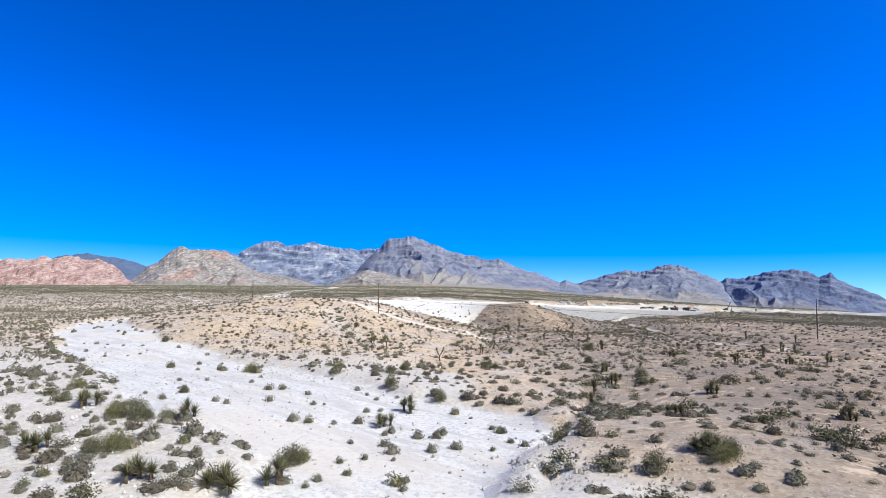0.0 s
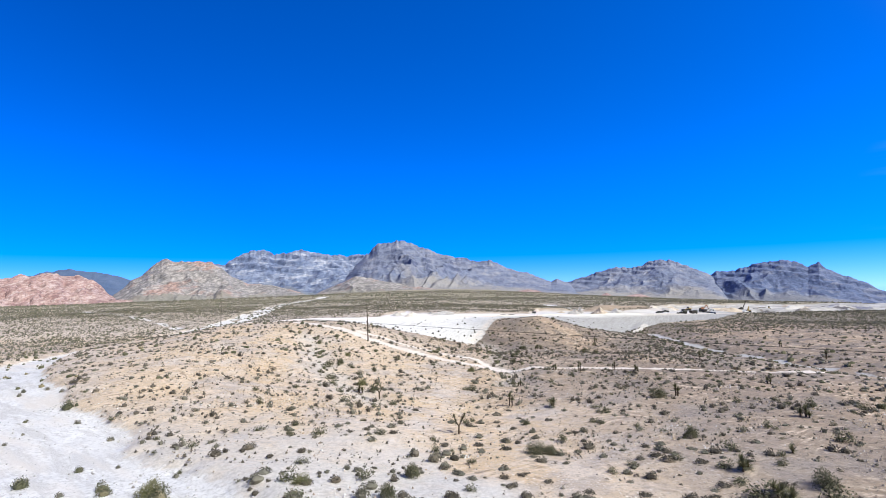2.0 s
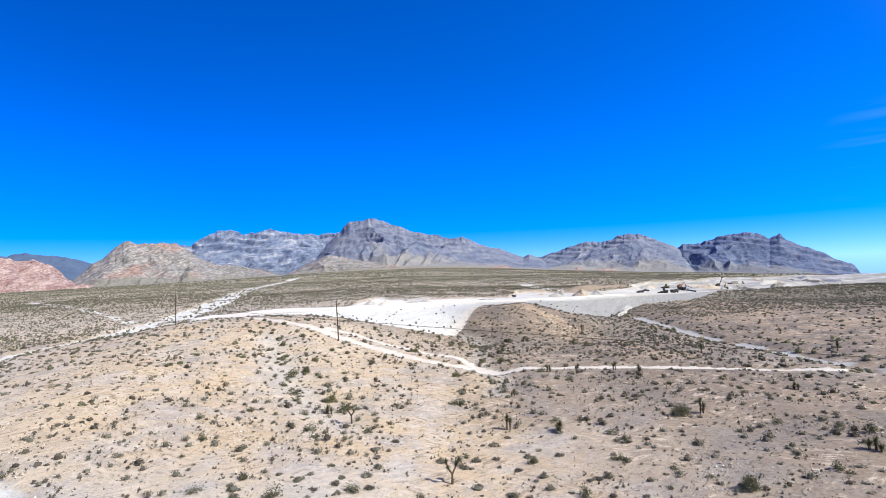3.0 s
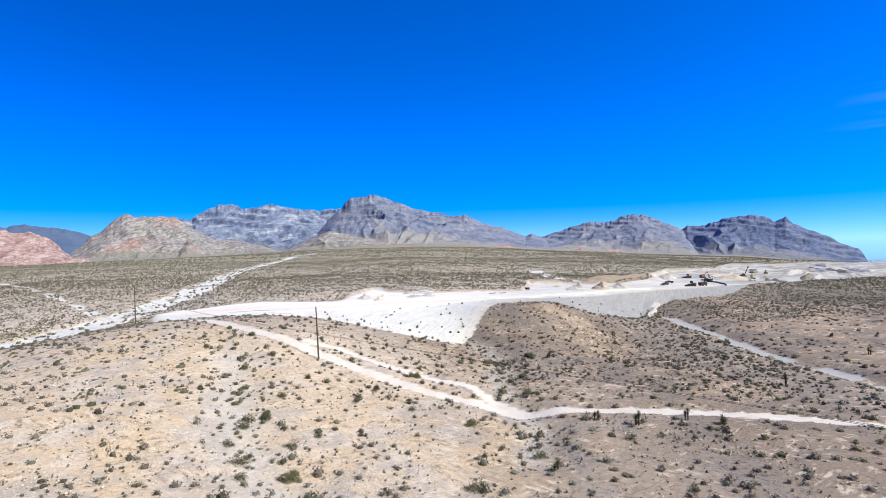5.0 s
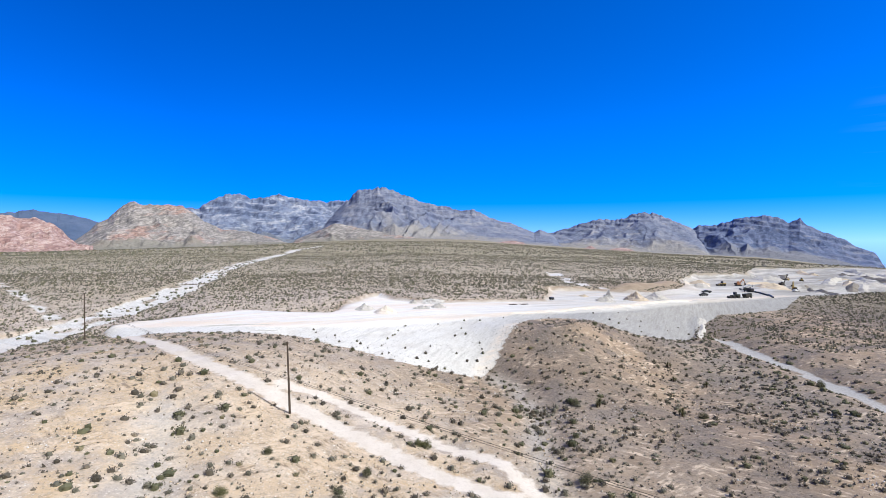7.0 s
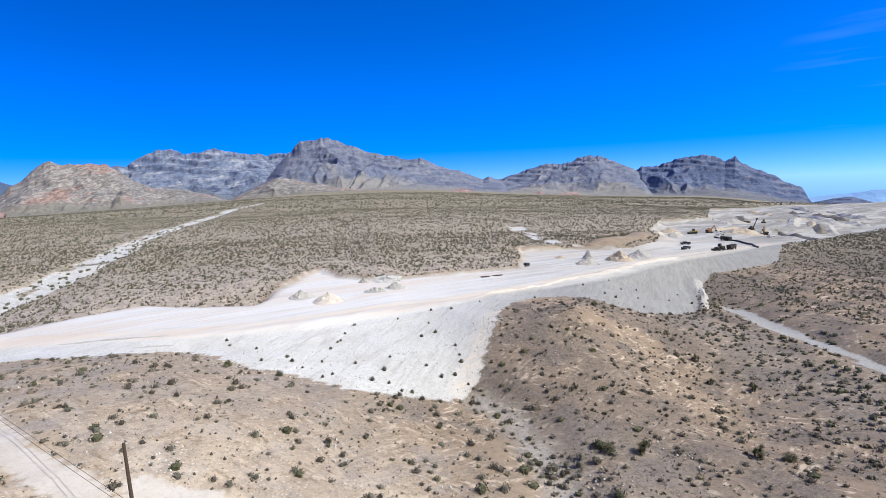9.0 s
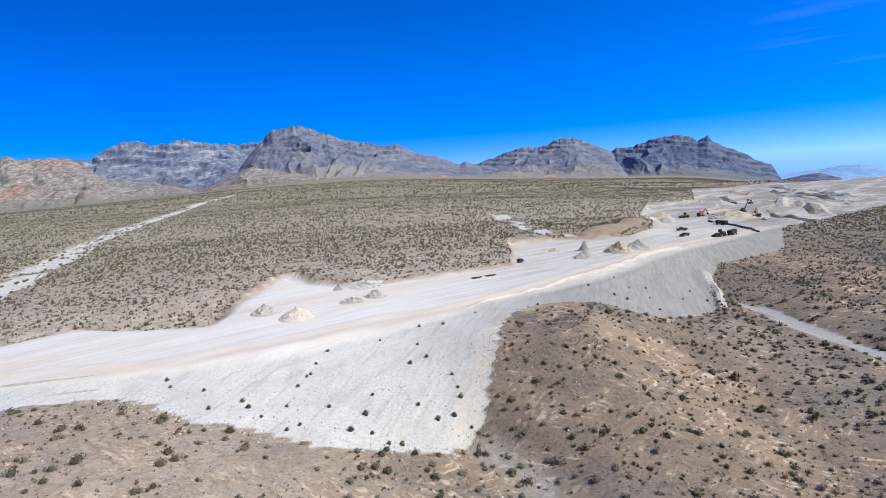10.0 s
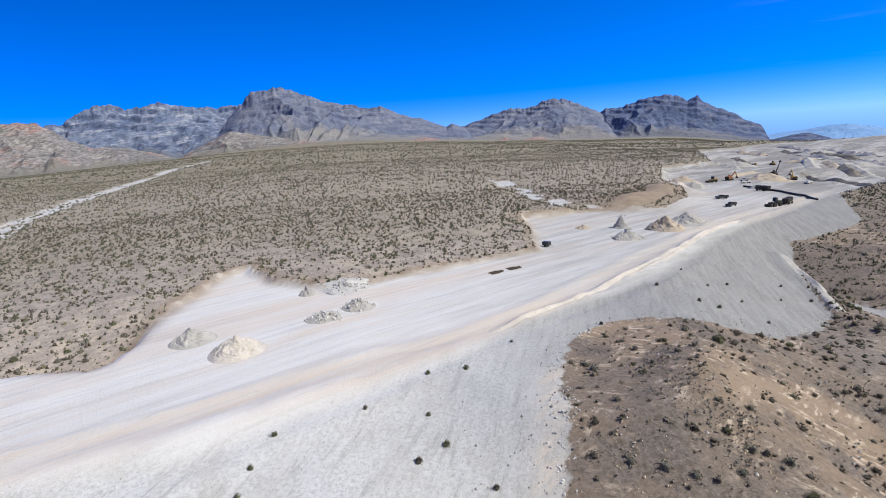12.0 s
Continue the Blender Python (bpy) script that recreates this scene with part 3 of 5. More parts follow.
def build_ground():
    xs, ys = steps(-152, 165, 1.15, 4900), steps(18, 370, 1.15, 4900)
    gx, gy = np.meshgrid(xs, ys)
    z, wash, graded, track, fill = lie(gx, gy)
    z = z + 0.09 * rumple(gx, gy, 2.1, 7) * (1 - 0.6 * graded) * (1 - 0.6 * wash) + 0.2 * rumple(gx, gy, 5.3, 8) * (1 - graded) * (1 - 0.7 * wash)
    ochre = np.clip(0.9 * np.exp(-(away(gx, gy, SCAR) / 4) ** 2) + np.exp(-(away(gx, gy, [(-6, 92), (-4, 128), (2, 160)]) / 16) ** 2) + np.exp(-(away(gx, gy, [(-30, 110), (-55, 170), (-75, 215)]) / 26) ** 2) * 0.5
                    + 0.45 * (1 - smooth(255, 285, gy)) + 1.5 * np.exp(-(away(gx, gy, [(30, 258), (36, 247), (41, 237), (44.5, 223), (46, 210), (48, 200), (50, 192), (50, 172)]) / 6.0) ** 2) + np.exp(-(away(gx, gy, [(3, 210), (3.5, 203), (4, 196)]) / 7) ** 2) + 0.5 * np.exp(-(away(gx, gy, [(60, 105), (85, 130)]) / 22) ** 2) + 0.8 * np.exp(-(away(gx, gy, [(118, 180), (122, 250), (130, 305)]) / 20) ** 2), 0, 1)
    brush = 0.5 * smooth(285, 360, gy) + 0.5 * smooth(420, 900, np.hypot(gx, gy))
    pale = smooth(-2, 3, 6 - gx - 0.25 * gy + 14 + 4 * rumple(gx, gy, 7, 14)) * (1 - smooth(75, 120, gy)) + 0.5 * np.exp(-(np.minimum(away(gx, gy, GULLY) * 1.5, away(gx, gy, DRAW)) / 3.2) ** 2)
    pale = np.clip(pale + 0.12 * np.exp(-(away(gx, gy, [(66, 252), (67, 205), (68, 165), (72, 140)]) / 10) ** 2), 0, 1)
    # mask of the varnished soil, weighted eastwards also for shade on the slopes
    varnish_and_shade = smooth(2, 26, gx + 0.10 * (gy - 60) * smooth(60, 200, gy) + 8 * rumple(gx, gy, 15, 15) + 5 * rumple(gx, gy, 31, 29)) * (1 - smooth(262, 300, gy - 0.9 * np.clip(gx - 90, 0, 400)))
    varnish_and_shade = np.maximum(varnish_and_shade, smooth(58, 70, gx) * smooth(225, 245, gy) * (1 - smooth(300, 330, gy)))
    varnish_and_shade = np.maximum(varnish_and_shade, (0.62 - 0.22 * smooth(5, 25, -gx)) * smooth(185, 215, gy) * (1 - smooth(240, 262, gy)))
    varnish_and_shade = varnish_and_shade * np.clip(0.45 + 0.2 * smooth(105, 150, gy) + 0.55 * smooth(15, 45, gx) * (1 - 0.28 * smooth(62, 95, gy) * (1 - smooth(170, 210, gy))) + 0.5 * smooth(190, 232, gy), 0, 1)
    varnish_and_shade = np.maximum(varnish_and_shade, 0.15 * smooth(262, 300, gy) * (1 - graded))
    shoulder = np.exp(-((away(gx, gy, CREST) - 3.5) / 2.6) ** 2) * graded * (1 - smooth(0.0, 0.08, fill)) * (1 - smooth(150, 190, gx))
    shoulder = np.maximum(shoulder, 0.8 * np.exp(-((away(gx, gy, [(6.6, 222.9), (9.8, 228), (13.6, 236), (18, 246)]) - 1.2) / 1.3) ** 2) * graded)
    bank = np.exp(-(away(gx, gy, [(96, 364), (118, 380), (134, 402)]) / 13) ** 2) + 0.9 * np.exp(-(away(gx, gy, CUT_EDGE[:16]) / (1.7 + 0.8 * rumple(gx, gy, 7, 24))) ** 2)
    nx, ny = len(xs), len(ys)
    index = np.arange(nx * ny).reshape(ny, nx)
    quads = np.stack([index[:-1, :-1], index[:-1, 1:], index[1:, 1:], index[1:, :-1]], -1).reshape(-1, 4)
    verts = np.stack([gx, gy, z], -1).reshape(-1, 3)
    zones = {"wash": wash, "graded": graded, "track": track, "fill": fill, "ochre": ochre, "brush": brush, "varnish_and_shade": varnish_and_shade, "worked": smooth(135, 210, gx + 0.25 * (gy - 380)) * (graded > 0.5), "grey": smooth(-8, 56, gx - 0.25 * (gy - 280)) * np.maximum(smooth(140, 200, gy), smooth(25, 45, gx)) * (1 - smooth(335, 352, gy) * (graded < 0.5)), "pale": pale, "shoulder": shoulder, "bank": np.clip(bank, 0, 1)}

    def mean(a):
        return a.ravel()[quads].mean(1)

    is_road, is_wash = mean(graded) > 0.5, mean(wash) > 0.5
    is_track = (mean(track) > 0.5) & ~is_road & ~is_wash
    kinds = (("ground", ~is_road & ~is_wash & ~is_track, "tan gravelly desert ground with ochre patches and low hills", "ground"),
             ("graded_road", is_road, "wide graded construction road of pale crushed rock", "road"),
             ("dry_wash", is_wash, "pale grey sandy dry wash bed", "dry wash"),
             ("dirt_track", is_track, "narrow pale dirt track over the hill", "dirt track"))
    for name, which, label, sort in kinds:
        used, flat = np.unique(quads[which].ravel(), return_inverse=True)
        me = mesh_of(name, verts[used], flat.reshape(-1, 4), SOIL, True)
        for key, a in zones.items():
            me.attributes.new(key, "FLOAT", "POINT").data.foreach_set("value", a.ravel()[used].astype(np.float32))
        tagged(new(name, me), label, sort, kind="structure")


build_ground()


# ---- mountains ----
def mountain(name, label, skin, far, skyline, foot, seed, rough=1.0, steep=1.2, ledge=34.0, columns=300, grain=1.0, lumps=0.0):
    """A range whose crest stands at that distance from the middle of the flight, with the crest's bearings and heights.
    Spurs and ravines run down from the crest, broken by ledges of rock."""
    bear, tops = np.array(skyline, float).T
    a = np.linspace(bear[0], bear[-1], columns)
    top = np.interp(a, bear, tops)
    half = columns // 9
    bell = np.exp(-(np.arange(-half, half + 1) / (half * 0.45)) ** 2)
    broad = np.convolve(np.pad(top, half, mode="edge"), bell / bell.sum(), mode="valid")
    s = np.concatenate([np.linspace(0, 1, 66), np.linspace(1.03, 1.3, 6)])
    d = far * (foot + (1 - foot) * s)
    aa, dd = np.meshgrid(np.radians(a), d)
    ss = np.broadcast_to(s[:, None], aa.shape)
    x, y = -6 + dd * np.sin(aa), 95 + dd * np.cos(aa)
    up = np.clip(ss, 0, 1)
    u, w = aa * far, (1 - up) * far * (1 - foot)
    uu = u + 1.3 * w * rumple(u, w * 0.3, 900 * grain, seed + 1) + 70 * grain * rumple(u, w, 190 * grain, seed + 2) + 30 * grain * rumple(u, w, 80 * grain, seed + 12)
    r = sum(k * (1 - np.abs(rumple(uu, w * lean, size * grain, seed + j))) for j, (k, size, lean) in enumerate(((0.60, 520, 0.6), (0.32, 210, 0.9), (0.08, 85, 1.0))))
    q = np.clip((up - 0.22) / 0.78, 0, 1)
    shape = 0.08 * up + 0.92 * q ** (steep * np.exp(1.7 * rough * (0.64 - r)))
    base = wild(x, y) - 2
    end = np.linspace(0, 1, columns)
    near_top = smooth(0.55, 0.97, ss)
    high = (np.maximum(top * near_top + np.minimum(broad, top + 8) * (1 - near_top), base + 2) - base) * smooth(0, 0.07, np.minimum(end, 1 - end))
    shape = shape + 0.10 * rough * (r - 0.55) * q * (1 - q) * 2.2
    h = shape * high
    h = h + high * (0.030 * rumple(u, w, 130 * grain, seed + 13) + 0.022 * rumple(u, w, 62 * grain, seed + 14) + 0.014 * rumple(u, w, 30 * grain, seed + 15)) * smooth(0.25, 0.5, up) * (1 - smooth(0.93, 1.0, up))
    if ledge:
        layer = (h + 0.10 * u + 26 * rumple(u, w, 420, seed + 7)) / ledge
        part_way = layer - np.floor(layer)
        firm = smooth(-0.1, 0.7, rumple(u, w, 260, seed + 8) + 0.7 * q - 0.25) * smooth(0.35, 0.75, q) * (1 - smooth(0.97, 1.0, up))
        h = h + firm * 0.42 * ledge * (smooth(0.55, 0.85, part_way) - part_way)
    if lumps:
        h = h + lumps * (np.abs(rumple(u, w, 34, seed + 9)) + 0.5 * np.abs(rumple(u, w, 15, seed + 10))) * smooth(0.02, 0.2, up) * (1 - smooth(0.93, 1, up))
    crown = 1 + 0.026 * (rumple(u, 0 * dd, 37, seed + 3) + 0.8 * rumple(u, 0 * dd, 16, seed + 4)) * smooth(0.8, 1.0, ss)
    h = np.where(ss > 1, high * (1 - 2.6 * (ss - 1)), h) * crown
    z = base + h
    n, k = aa.shape
    index = np.arange(n * k).reshape(n, k)
    quads = np.stack([index[:-1, :-1], index[:-1, 1:], index[1:, 1:], index[1:, :-1]], -1).reshape(-1, 4)
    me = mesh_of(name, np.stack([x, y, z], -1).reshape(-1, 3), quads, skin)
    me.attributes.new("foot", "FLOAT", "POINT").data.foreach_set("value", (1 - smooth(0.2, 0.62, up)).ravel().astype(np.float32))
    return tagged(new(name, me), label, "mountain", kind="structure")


mountain("far_blue_range", "distant mountain ridge behind red hills, tinted dark blue for haze", HAZED_BLUE_ROCK, 4700,
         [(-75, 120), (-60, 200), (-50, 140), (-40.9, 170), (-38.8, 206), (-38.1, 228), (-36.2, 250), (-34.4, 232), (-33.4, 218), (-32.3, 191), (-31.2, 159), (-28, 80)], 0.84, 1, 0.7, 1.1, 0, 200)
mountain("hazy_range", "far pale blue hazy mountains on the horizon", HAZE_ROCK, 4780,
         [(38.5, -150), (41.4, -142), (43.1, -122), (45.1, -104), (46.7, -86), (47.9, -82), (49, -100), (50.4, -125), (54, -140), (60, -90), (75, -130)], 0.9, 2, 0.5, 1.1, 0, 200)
mountain("limestone_cliffs", "pale grey limestone cliff range with banded ledges", HAZED_PALE_ROCK, 4600,
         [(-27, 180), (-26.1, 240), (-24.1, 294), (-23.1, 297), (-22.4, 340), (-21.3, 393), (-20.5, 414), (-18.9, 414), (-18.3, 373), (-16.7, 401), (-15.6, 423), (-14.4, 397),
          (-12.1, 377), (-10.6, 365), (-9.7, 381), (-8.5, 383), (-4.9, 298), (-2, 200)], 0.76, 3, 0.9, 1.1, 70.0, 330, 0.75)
mountain("main_mountain", "grey rocky mountain with a craggy summit and long slopes", HAZED_GREY_ROCK, 4100,
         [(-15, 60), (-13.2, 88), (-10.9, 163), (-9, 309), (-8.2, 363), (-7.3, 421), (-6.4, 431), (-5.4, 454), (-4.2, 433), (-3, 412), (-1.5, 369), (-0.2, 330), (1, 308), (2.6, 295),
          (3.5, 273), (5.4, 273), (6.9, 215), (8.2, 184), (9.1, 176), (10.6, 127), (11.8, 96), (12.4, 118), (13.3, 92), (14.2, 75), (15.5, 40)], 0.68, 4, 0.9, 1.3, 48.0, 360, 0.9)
mountain("ridge_mountain", "grey desert mountain with a dark cliff band", HAZED_GREY_ROCK, 4300,
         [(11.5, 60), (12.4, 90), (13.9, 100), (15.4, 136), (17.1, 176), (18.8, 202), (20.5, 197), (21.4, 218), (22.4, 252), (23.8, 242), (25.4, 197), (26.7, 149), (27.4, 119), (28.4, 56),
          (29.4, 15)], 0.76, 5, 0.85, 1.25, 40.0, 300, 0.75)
mountain("dark_mountain", "dark grey rocky mountain with a small pointed peak, tinted blue for haze", HAZED_DARK_ROCK, 4400,
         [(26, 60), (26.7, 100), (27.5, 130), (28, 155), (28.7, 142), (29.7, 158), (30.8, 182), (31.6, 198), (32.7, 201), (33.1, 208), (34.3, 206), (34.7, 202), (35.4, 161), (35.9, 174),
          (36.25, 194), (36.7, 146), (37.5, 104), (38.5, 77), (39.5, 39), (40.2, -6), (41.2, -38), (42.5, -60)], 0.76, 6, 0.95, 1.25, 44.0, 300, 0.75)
mountain("low_knoll", "low dark grey knoll at a mountain foot", HAZED_DARK_ROCK, 4000, [(40, -150), (42.5, -132), (43.8, -112), (45, -104), (45.8, -122), (47, -150)], 0.85, 7, columns=110)
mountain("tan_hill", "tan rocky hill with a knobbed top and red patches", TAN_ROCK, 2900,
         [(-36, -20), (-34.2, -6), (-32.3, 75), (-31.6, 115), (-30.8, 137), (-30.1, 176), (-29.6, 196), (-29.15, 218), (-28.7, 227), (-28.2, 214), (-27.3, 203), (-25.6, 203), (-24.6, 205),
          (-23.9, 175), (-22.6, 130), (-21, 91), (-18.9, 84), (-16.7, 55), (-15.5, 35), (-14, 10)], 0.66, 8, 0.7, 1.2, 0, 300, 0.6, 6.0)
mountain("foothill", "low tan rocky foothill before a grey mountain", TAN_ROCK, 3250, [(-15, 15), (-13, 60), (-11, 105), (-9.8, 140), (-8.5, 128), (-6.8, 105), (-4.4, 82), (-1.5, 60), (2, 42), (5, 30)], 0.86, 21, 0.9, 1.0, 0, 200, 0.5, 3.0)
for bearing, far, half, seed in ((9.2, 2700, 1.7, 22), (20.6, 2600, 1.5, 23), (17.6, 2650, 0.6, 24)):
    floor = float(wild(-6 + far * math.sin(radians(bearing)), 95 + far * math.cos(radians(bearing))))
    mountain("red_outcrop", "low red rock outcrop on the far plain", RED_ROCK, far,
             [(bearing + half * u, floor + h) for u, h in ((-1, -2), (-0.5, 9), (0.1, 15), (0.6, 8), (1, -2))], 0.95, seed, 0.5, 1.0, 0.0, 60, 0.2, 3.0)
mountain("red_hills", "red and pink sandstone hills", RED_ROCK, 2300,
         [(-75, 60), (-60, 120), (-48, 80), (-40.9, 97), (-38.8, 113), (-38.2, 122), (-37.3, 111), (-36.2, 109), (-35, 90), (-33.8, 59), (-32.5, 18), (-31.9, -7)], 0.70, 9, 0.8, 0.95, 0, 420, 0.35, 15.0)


# ---- plants ----
def blades(n, reach, lift, width, seed, droop=0.0, base=0.0):
    """Narrow leaves that stand out from one point, as triangles."""
    r = np.random.RandomState(seed)
    v, f = [], []
    for k in range(n):
        t, e = r.uniform(0, 2 * math.pi), r.uniform(*lift)
        length = reach * r.uniform(0.7, 1.1)
        out_, up = math.cos(e) * length, math.sin(e) * length
        c, s = math.cos(t), math.sin(t)
        w = width * r.uniform(0.7, 1.3)
        o = len(v)
        v += [(-s * w, c * w, base), (s * w, -c * w, base), (c * out_, s * out_, base + up - droop * length * r.rand())]
        f.append((o, o + 1, o + 2))
    return np.array(v), np.array(f)


def tuft(n, seed, width=1.0, height=0.8, leaf=0.16, airy=0.5, twigs=7, core=0, spread=0.28):
    """A shrub: many small leaf clumps on and in a rough dome, with twigs from the root. Unit wide."""
    r = np.random.RandomState(seed)
    v, f = [], []
    lobes = [(r.uniform(-spread, spread), r.uniform(-spread, spread), r.uniform(0.6, 1.0)) for _ in range(5)]
    for k in range(n):
        lx, ly, lh = lobes[k % 5]
        t, e = r.uniform(0, 2 * math.pi), math.asin(r.uniform(-0.04, 1))
        d = 0.33 * (1 - airy * r.rand() ** 1.5) * r.uniform(0.8, 1.15)
        p = np.array([lx + d * math.cos(t) * math.cos(e), ly + d * math.sin(t) * math.cos(e), max(0.015, height * lh * (0.07 + 0.93 * math.sin(e) * d / 0.33))]) * (width, width, 1)
        a, b = r.normal(size=3), r.normal(size=3)
        a /= np.linalg.norm(a)
        b -= a * (a @ b)
        b /= np.linalg.norm(b)
        s = leaf * r.uniform(0.6, 1.3)
        o = len(v)
        v += [p - a * s - b * s * 0.5, p + a * s * 0.9 - b * s * 0.4, p + b * s + a * s * 0.2]
        f.append((o, o + 1, o + 2))
    if core:
        u, g = lump(seed + 9, 3, core, height * 0.55)
        f += [tuple(int(i) + len(v) for i in t) for t in g]
        v += [tuple(p) for p in u * (0.72, 0.72, 1.0)]
    for k in range(twigs):
        lx, ly, lh = lobes[k % 5]
        o = len(v)
        v += [(-0.02, 0, 0), (0.02, 0.01, 0), (lx * 1.5, ly * 1.5, height * lh * 0.9)]
        f.append((o, o + 1, o + 2))
    return np.array(v), np.array(f)


def lump(seed, rows=3, sides=6, flat=0.7):
    """A rough little dome for shrubs seen from afar."""
    r = np.random.RandomState(seed)
    v, f = [], []
    for i in range(rows):
        e = (i / rows) * math.pi / 2
        for k in range(sides):
            t = 2 * math.pi * (k + 0.5 * i) / sides
            d = 0.5 * math.cos(e) * r.uniform(0.7, 1.25) * (0.85 if i == 0 else 1.1)
            v.append((d * math.cos(t), d * math.sin(t), flat * math.sin(e) * r.uniform(0.8, 1.2) - (0.08 if i == 0 else 0)))
    v.append((0, 0, flat * r.uniform(0.85, 1.1)))
    for i in range(rows - 1):
        for k in range(sides):
            a, b, c, d = i * sides + k, i * sides + (k + 1) % sides, (i + 1) * sides + (k + 1) % sides, (i + 1) * sides + k
            f += [(a, b, d), (b, c, d)]
    for k in range(sides):
        f.append(((rows - 1) * sides + k, (rows - 1) * sides + (k + 1) % sides, len(v) - 1))
    return np.array(v), np.array(f)


rng = np.random.RandomState(11)


def open_ground(x, y, edge=0.25):
    z, wash, graded, track, fill = lie(x, y)
    return z, (wash < edge) & (graded < 0.5) & (track < edge)


def scatter(n, x0, x1, y0, y1, clump=0.5, size=11.0, seed=21):
    x, y = rng.uniform(x0, x1, n), rng.uniform(y0, y1, n)
    keep = rng.rand(n) < (1 - clump + clump * (0.5 + 0.5 * rumple(x, y, size, seed)) * 1.6) * (1 - 0.5 * np.exp(-(((x - 34) / 22) ** 2 + ((y - 238) / 28) ** 2)))
    return x[keep], y[keep]


def dome(seed, sprigs=18, leaf=0.09, rows=3, sides=7, flat=0.56, core=0.78):
    """A rounded shrub: an uneven crown with sprigs that break its outline."""
    v, f = lump(seed, rows, sides, flat * 0.8)
    u, g = tuft(sprigs, seed + 3, height=flat * 1.15, leaf=leaf, airy=0.15, twigs=0, spread=0.24)
    return np.vstack([v * (core, core, 1.0), u]), np.vstack([f, g + len(v)])


def plant_all():
    # shrubs one could count, beside the flight: things of their own; the rest is stuff
    kinds = {
        "bursage": (SAGE, [tuft(330, 1, height=0.72, leaf=0.056, airy=0.3, core=9), tuft(320, 2, height=0.66, leaf=0.056, airy=0.3, core=9)], "low rounded grey-green desert shrub on gravel", "shrub"),
        "creosote_bush": (OLIVE, [tuft(360, 3, height=0.9, leaf=0.048, airy=0.8), tuft(340, 4, height=0.8, leaf=0.048, airy=0.8)], "airy olive-green creosote bush on open ground", "bush"),
        "blackbrush": (DUSK, [tuft(330, 5, height=0.62, leaf=0.053, airy=0.4, core=9)], "low dark brown twiggy desert brush", "shrub"),
    }
    roots = {}
    for name, (skin, protos, label, sort) in kinds.items():
        roots[name] = [mesh_of(name, *p, skin) for p in protos]

    x, y = scatter(23000, -150, 170, 14, 278, 0.35, 7.0)
    valley = np.exp(-(away(x, y, [(69, 262), (64, 240), (64, 205), (66, 165), (70, 130), (60, 90)]) / 14) ** 2)
    lush = np.maximum(valley, smooth(6, 22, x) * (1 - smooth(90, 130, y)))
    keep = rng.rand(len(x)) < (0.74 + 0.26 * lush) * (1 - 0.45 * smooth(85, 100, x))
    x, y = x[keep], y[keep]
    z, ok = open_ground(x, y)
    x, y, z = x[ok], y[ok], z[ok]
    pick = rng.rand(len(x))
    hollow = np.exp(-(np.minimum(np.minimum(away(x, y, GULLY), away(x, y, DRAW)), np.minimum(away(x, y, RAVINE), away(x, y, RIGHT_WASH))) / 9) ** 2) + 0.6 * np.exp(-((away(x, y, WASH) - 12.5) / 3) ** 2)
    size = 0.34 + 0.95 * rng.rand(len(x)) ** 1.7 + 0.45 * hollow * rng.rand(len(x))
    sort = np.where(pick < 0.44, 0, np.where(pick < 0.52 + 0.15 * hollow, 1, 2))
    size = np.where(sort == 1, size * 1.35, size)
    order = np.argsort(np.hypot(x + 4, (y - 60) * 0.55))
    rank = np.full(len(x), 10 ** 6)
    for k, name in enumerate(kinds):
        mine = order[sort[order] == k]
        lone = mine[:290]
        rank[lone] = 0
        for i in lone:
            ob = new(name, roots[name][rng.randint(len(roots[name]))])
            s = size[i] * 1.25
            ob.matrix_world = Matrix.LocRotScale((x[i], y[i], z[i] - 0.03), Euler((0, 0, rng.uniform(0, 6.28))), (s, s, s * rng.uniform(0.55, 1.0)))
            tagged(ob, kinds[name][2], kinds[name][3], "desert shrubs")
    for k, name in enumerate(kinds):
        for close in (True, False):
            rest = np.where((sort == k) & (rank > 0) & ((np.abs(x - 8) < 50) == close))[0]
            proto = dome(31 + k, 84, 0.072, 2, 7, 0.52, 0.64) if close else dome(31 + k, 16, 0.12, 2, 5, 0.5)
            v, f = strew(proto, np.stack([x, y, z - 0.03], -1)[rest], size[rest] * 1.12, rng.uniform(0, 6.28, len(rest)), rng.uniform(0.6, 1.15, len(rest)))
            tagged(new(name + "_cover", mesh_of(name, v, f, kinds[name][0])), "many low desert shrubs scattered over gravel slopes", "shrubs", kind="stuff")

    # the brushy plain
    def cover(name, n, x0, x1, y0, y1, lo, hi, skin, proto, seed, test):
        x, y = scatter(n, x0, x1, y0, y1, 0.2, 14.0, seed)
        keep = test(x, y)
        x, y = x[keep], y[keep]
        z, ok = open_ground(x, y, 0.4)
        x, y, z = x[ok], y[ok], z[ok]
        v, f = strew(proto, np.stack([x, y, z], -1), lo + (hi - lo) * rng.rand(len(x)) ** 1.8, rng.uniform(0, 6.28, len(x)), rng.uniform(0.7, 1.2, len(x)))
        tagged(new(name, mesh_of(name, v, f, skin)), "dense low brush covering the desert plain", "brush", kind="stuff")

    def fan(x, y):
        return (np.abs(x + 6) < 60 + np.where(x > 0, 1.35, 0.95) * (y - 60)) & (y > 236) & ~((x > -75) & (x < 98) & (y < 266)) & (away(x, y, [(92, 358), (115, 374), (132, 398)]) > 5)

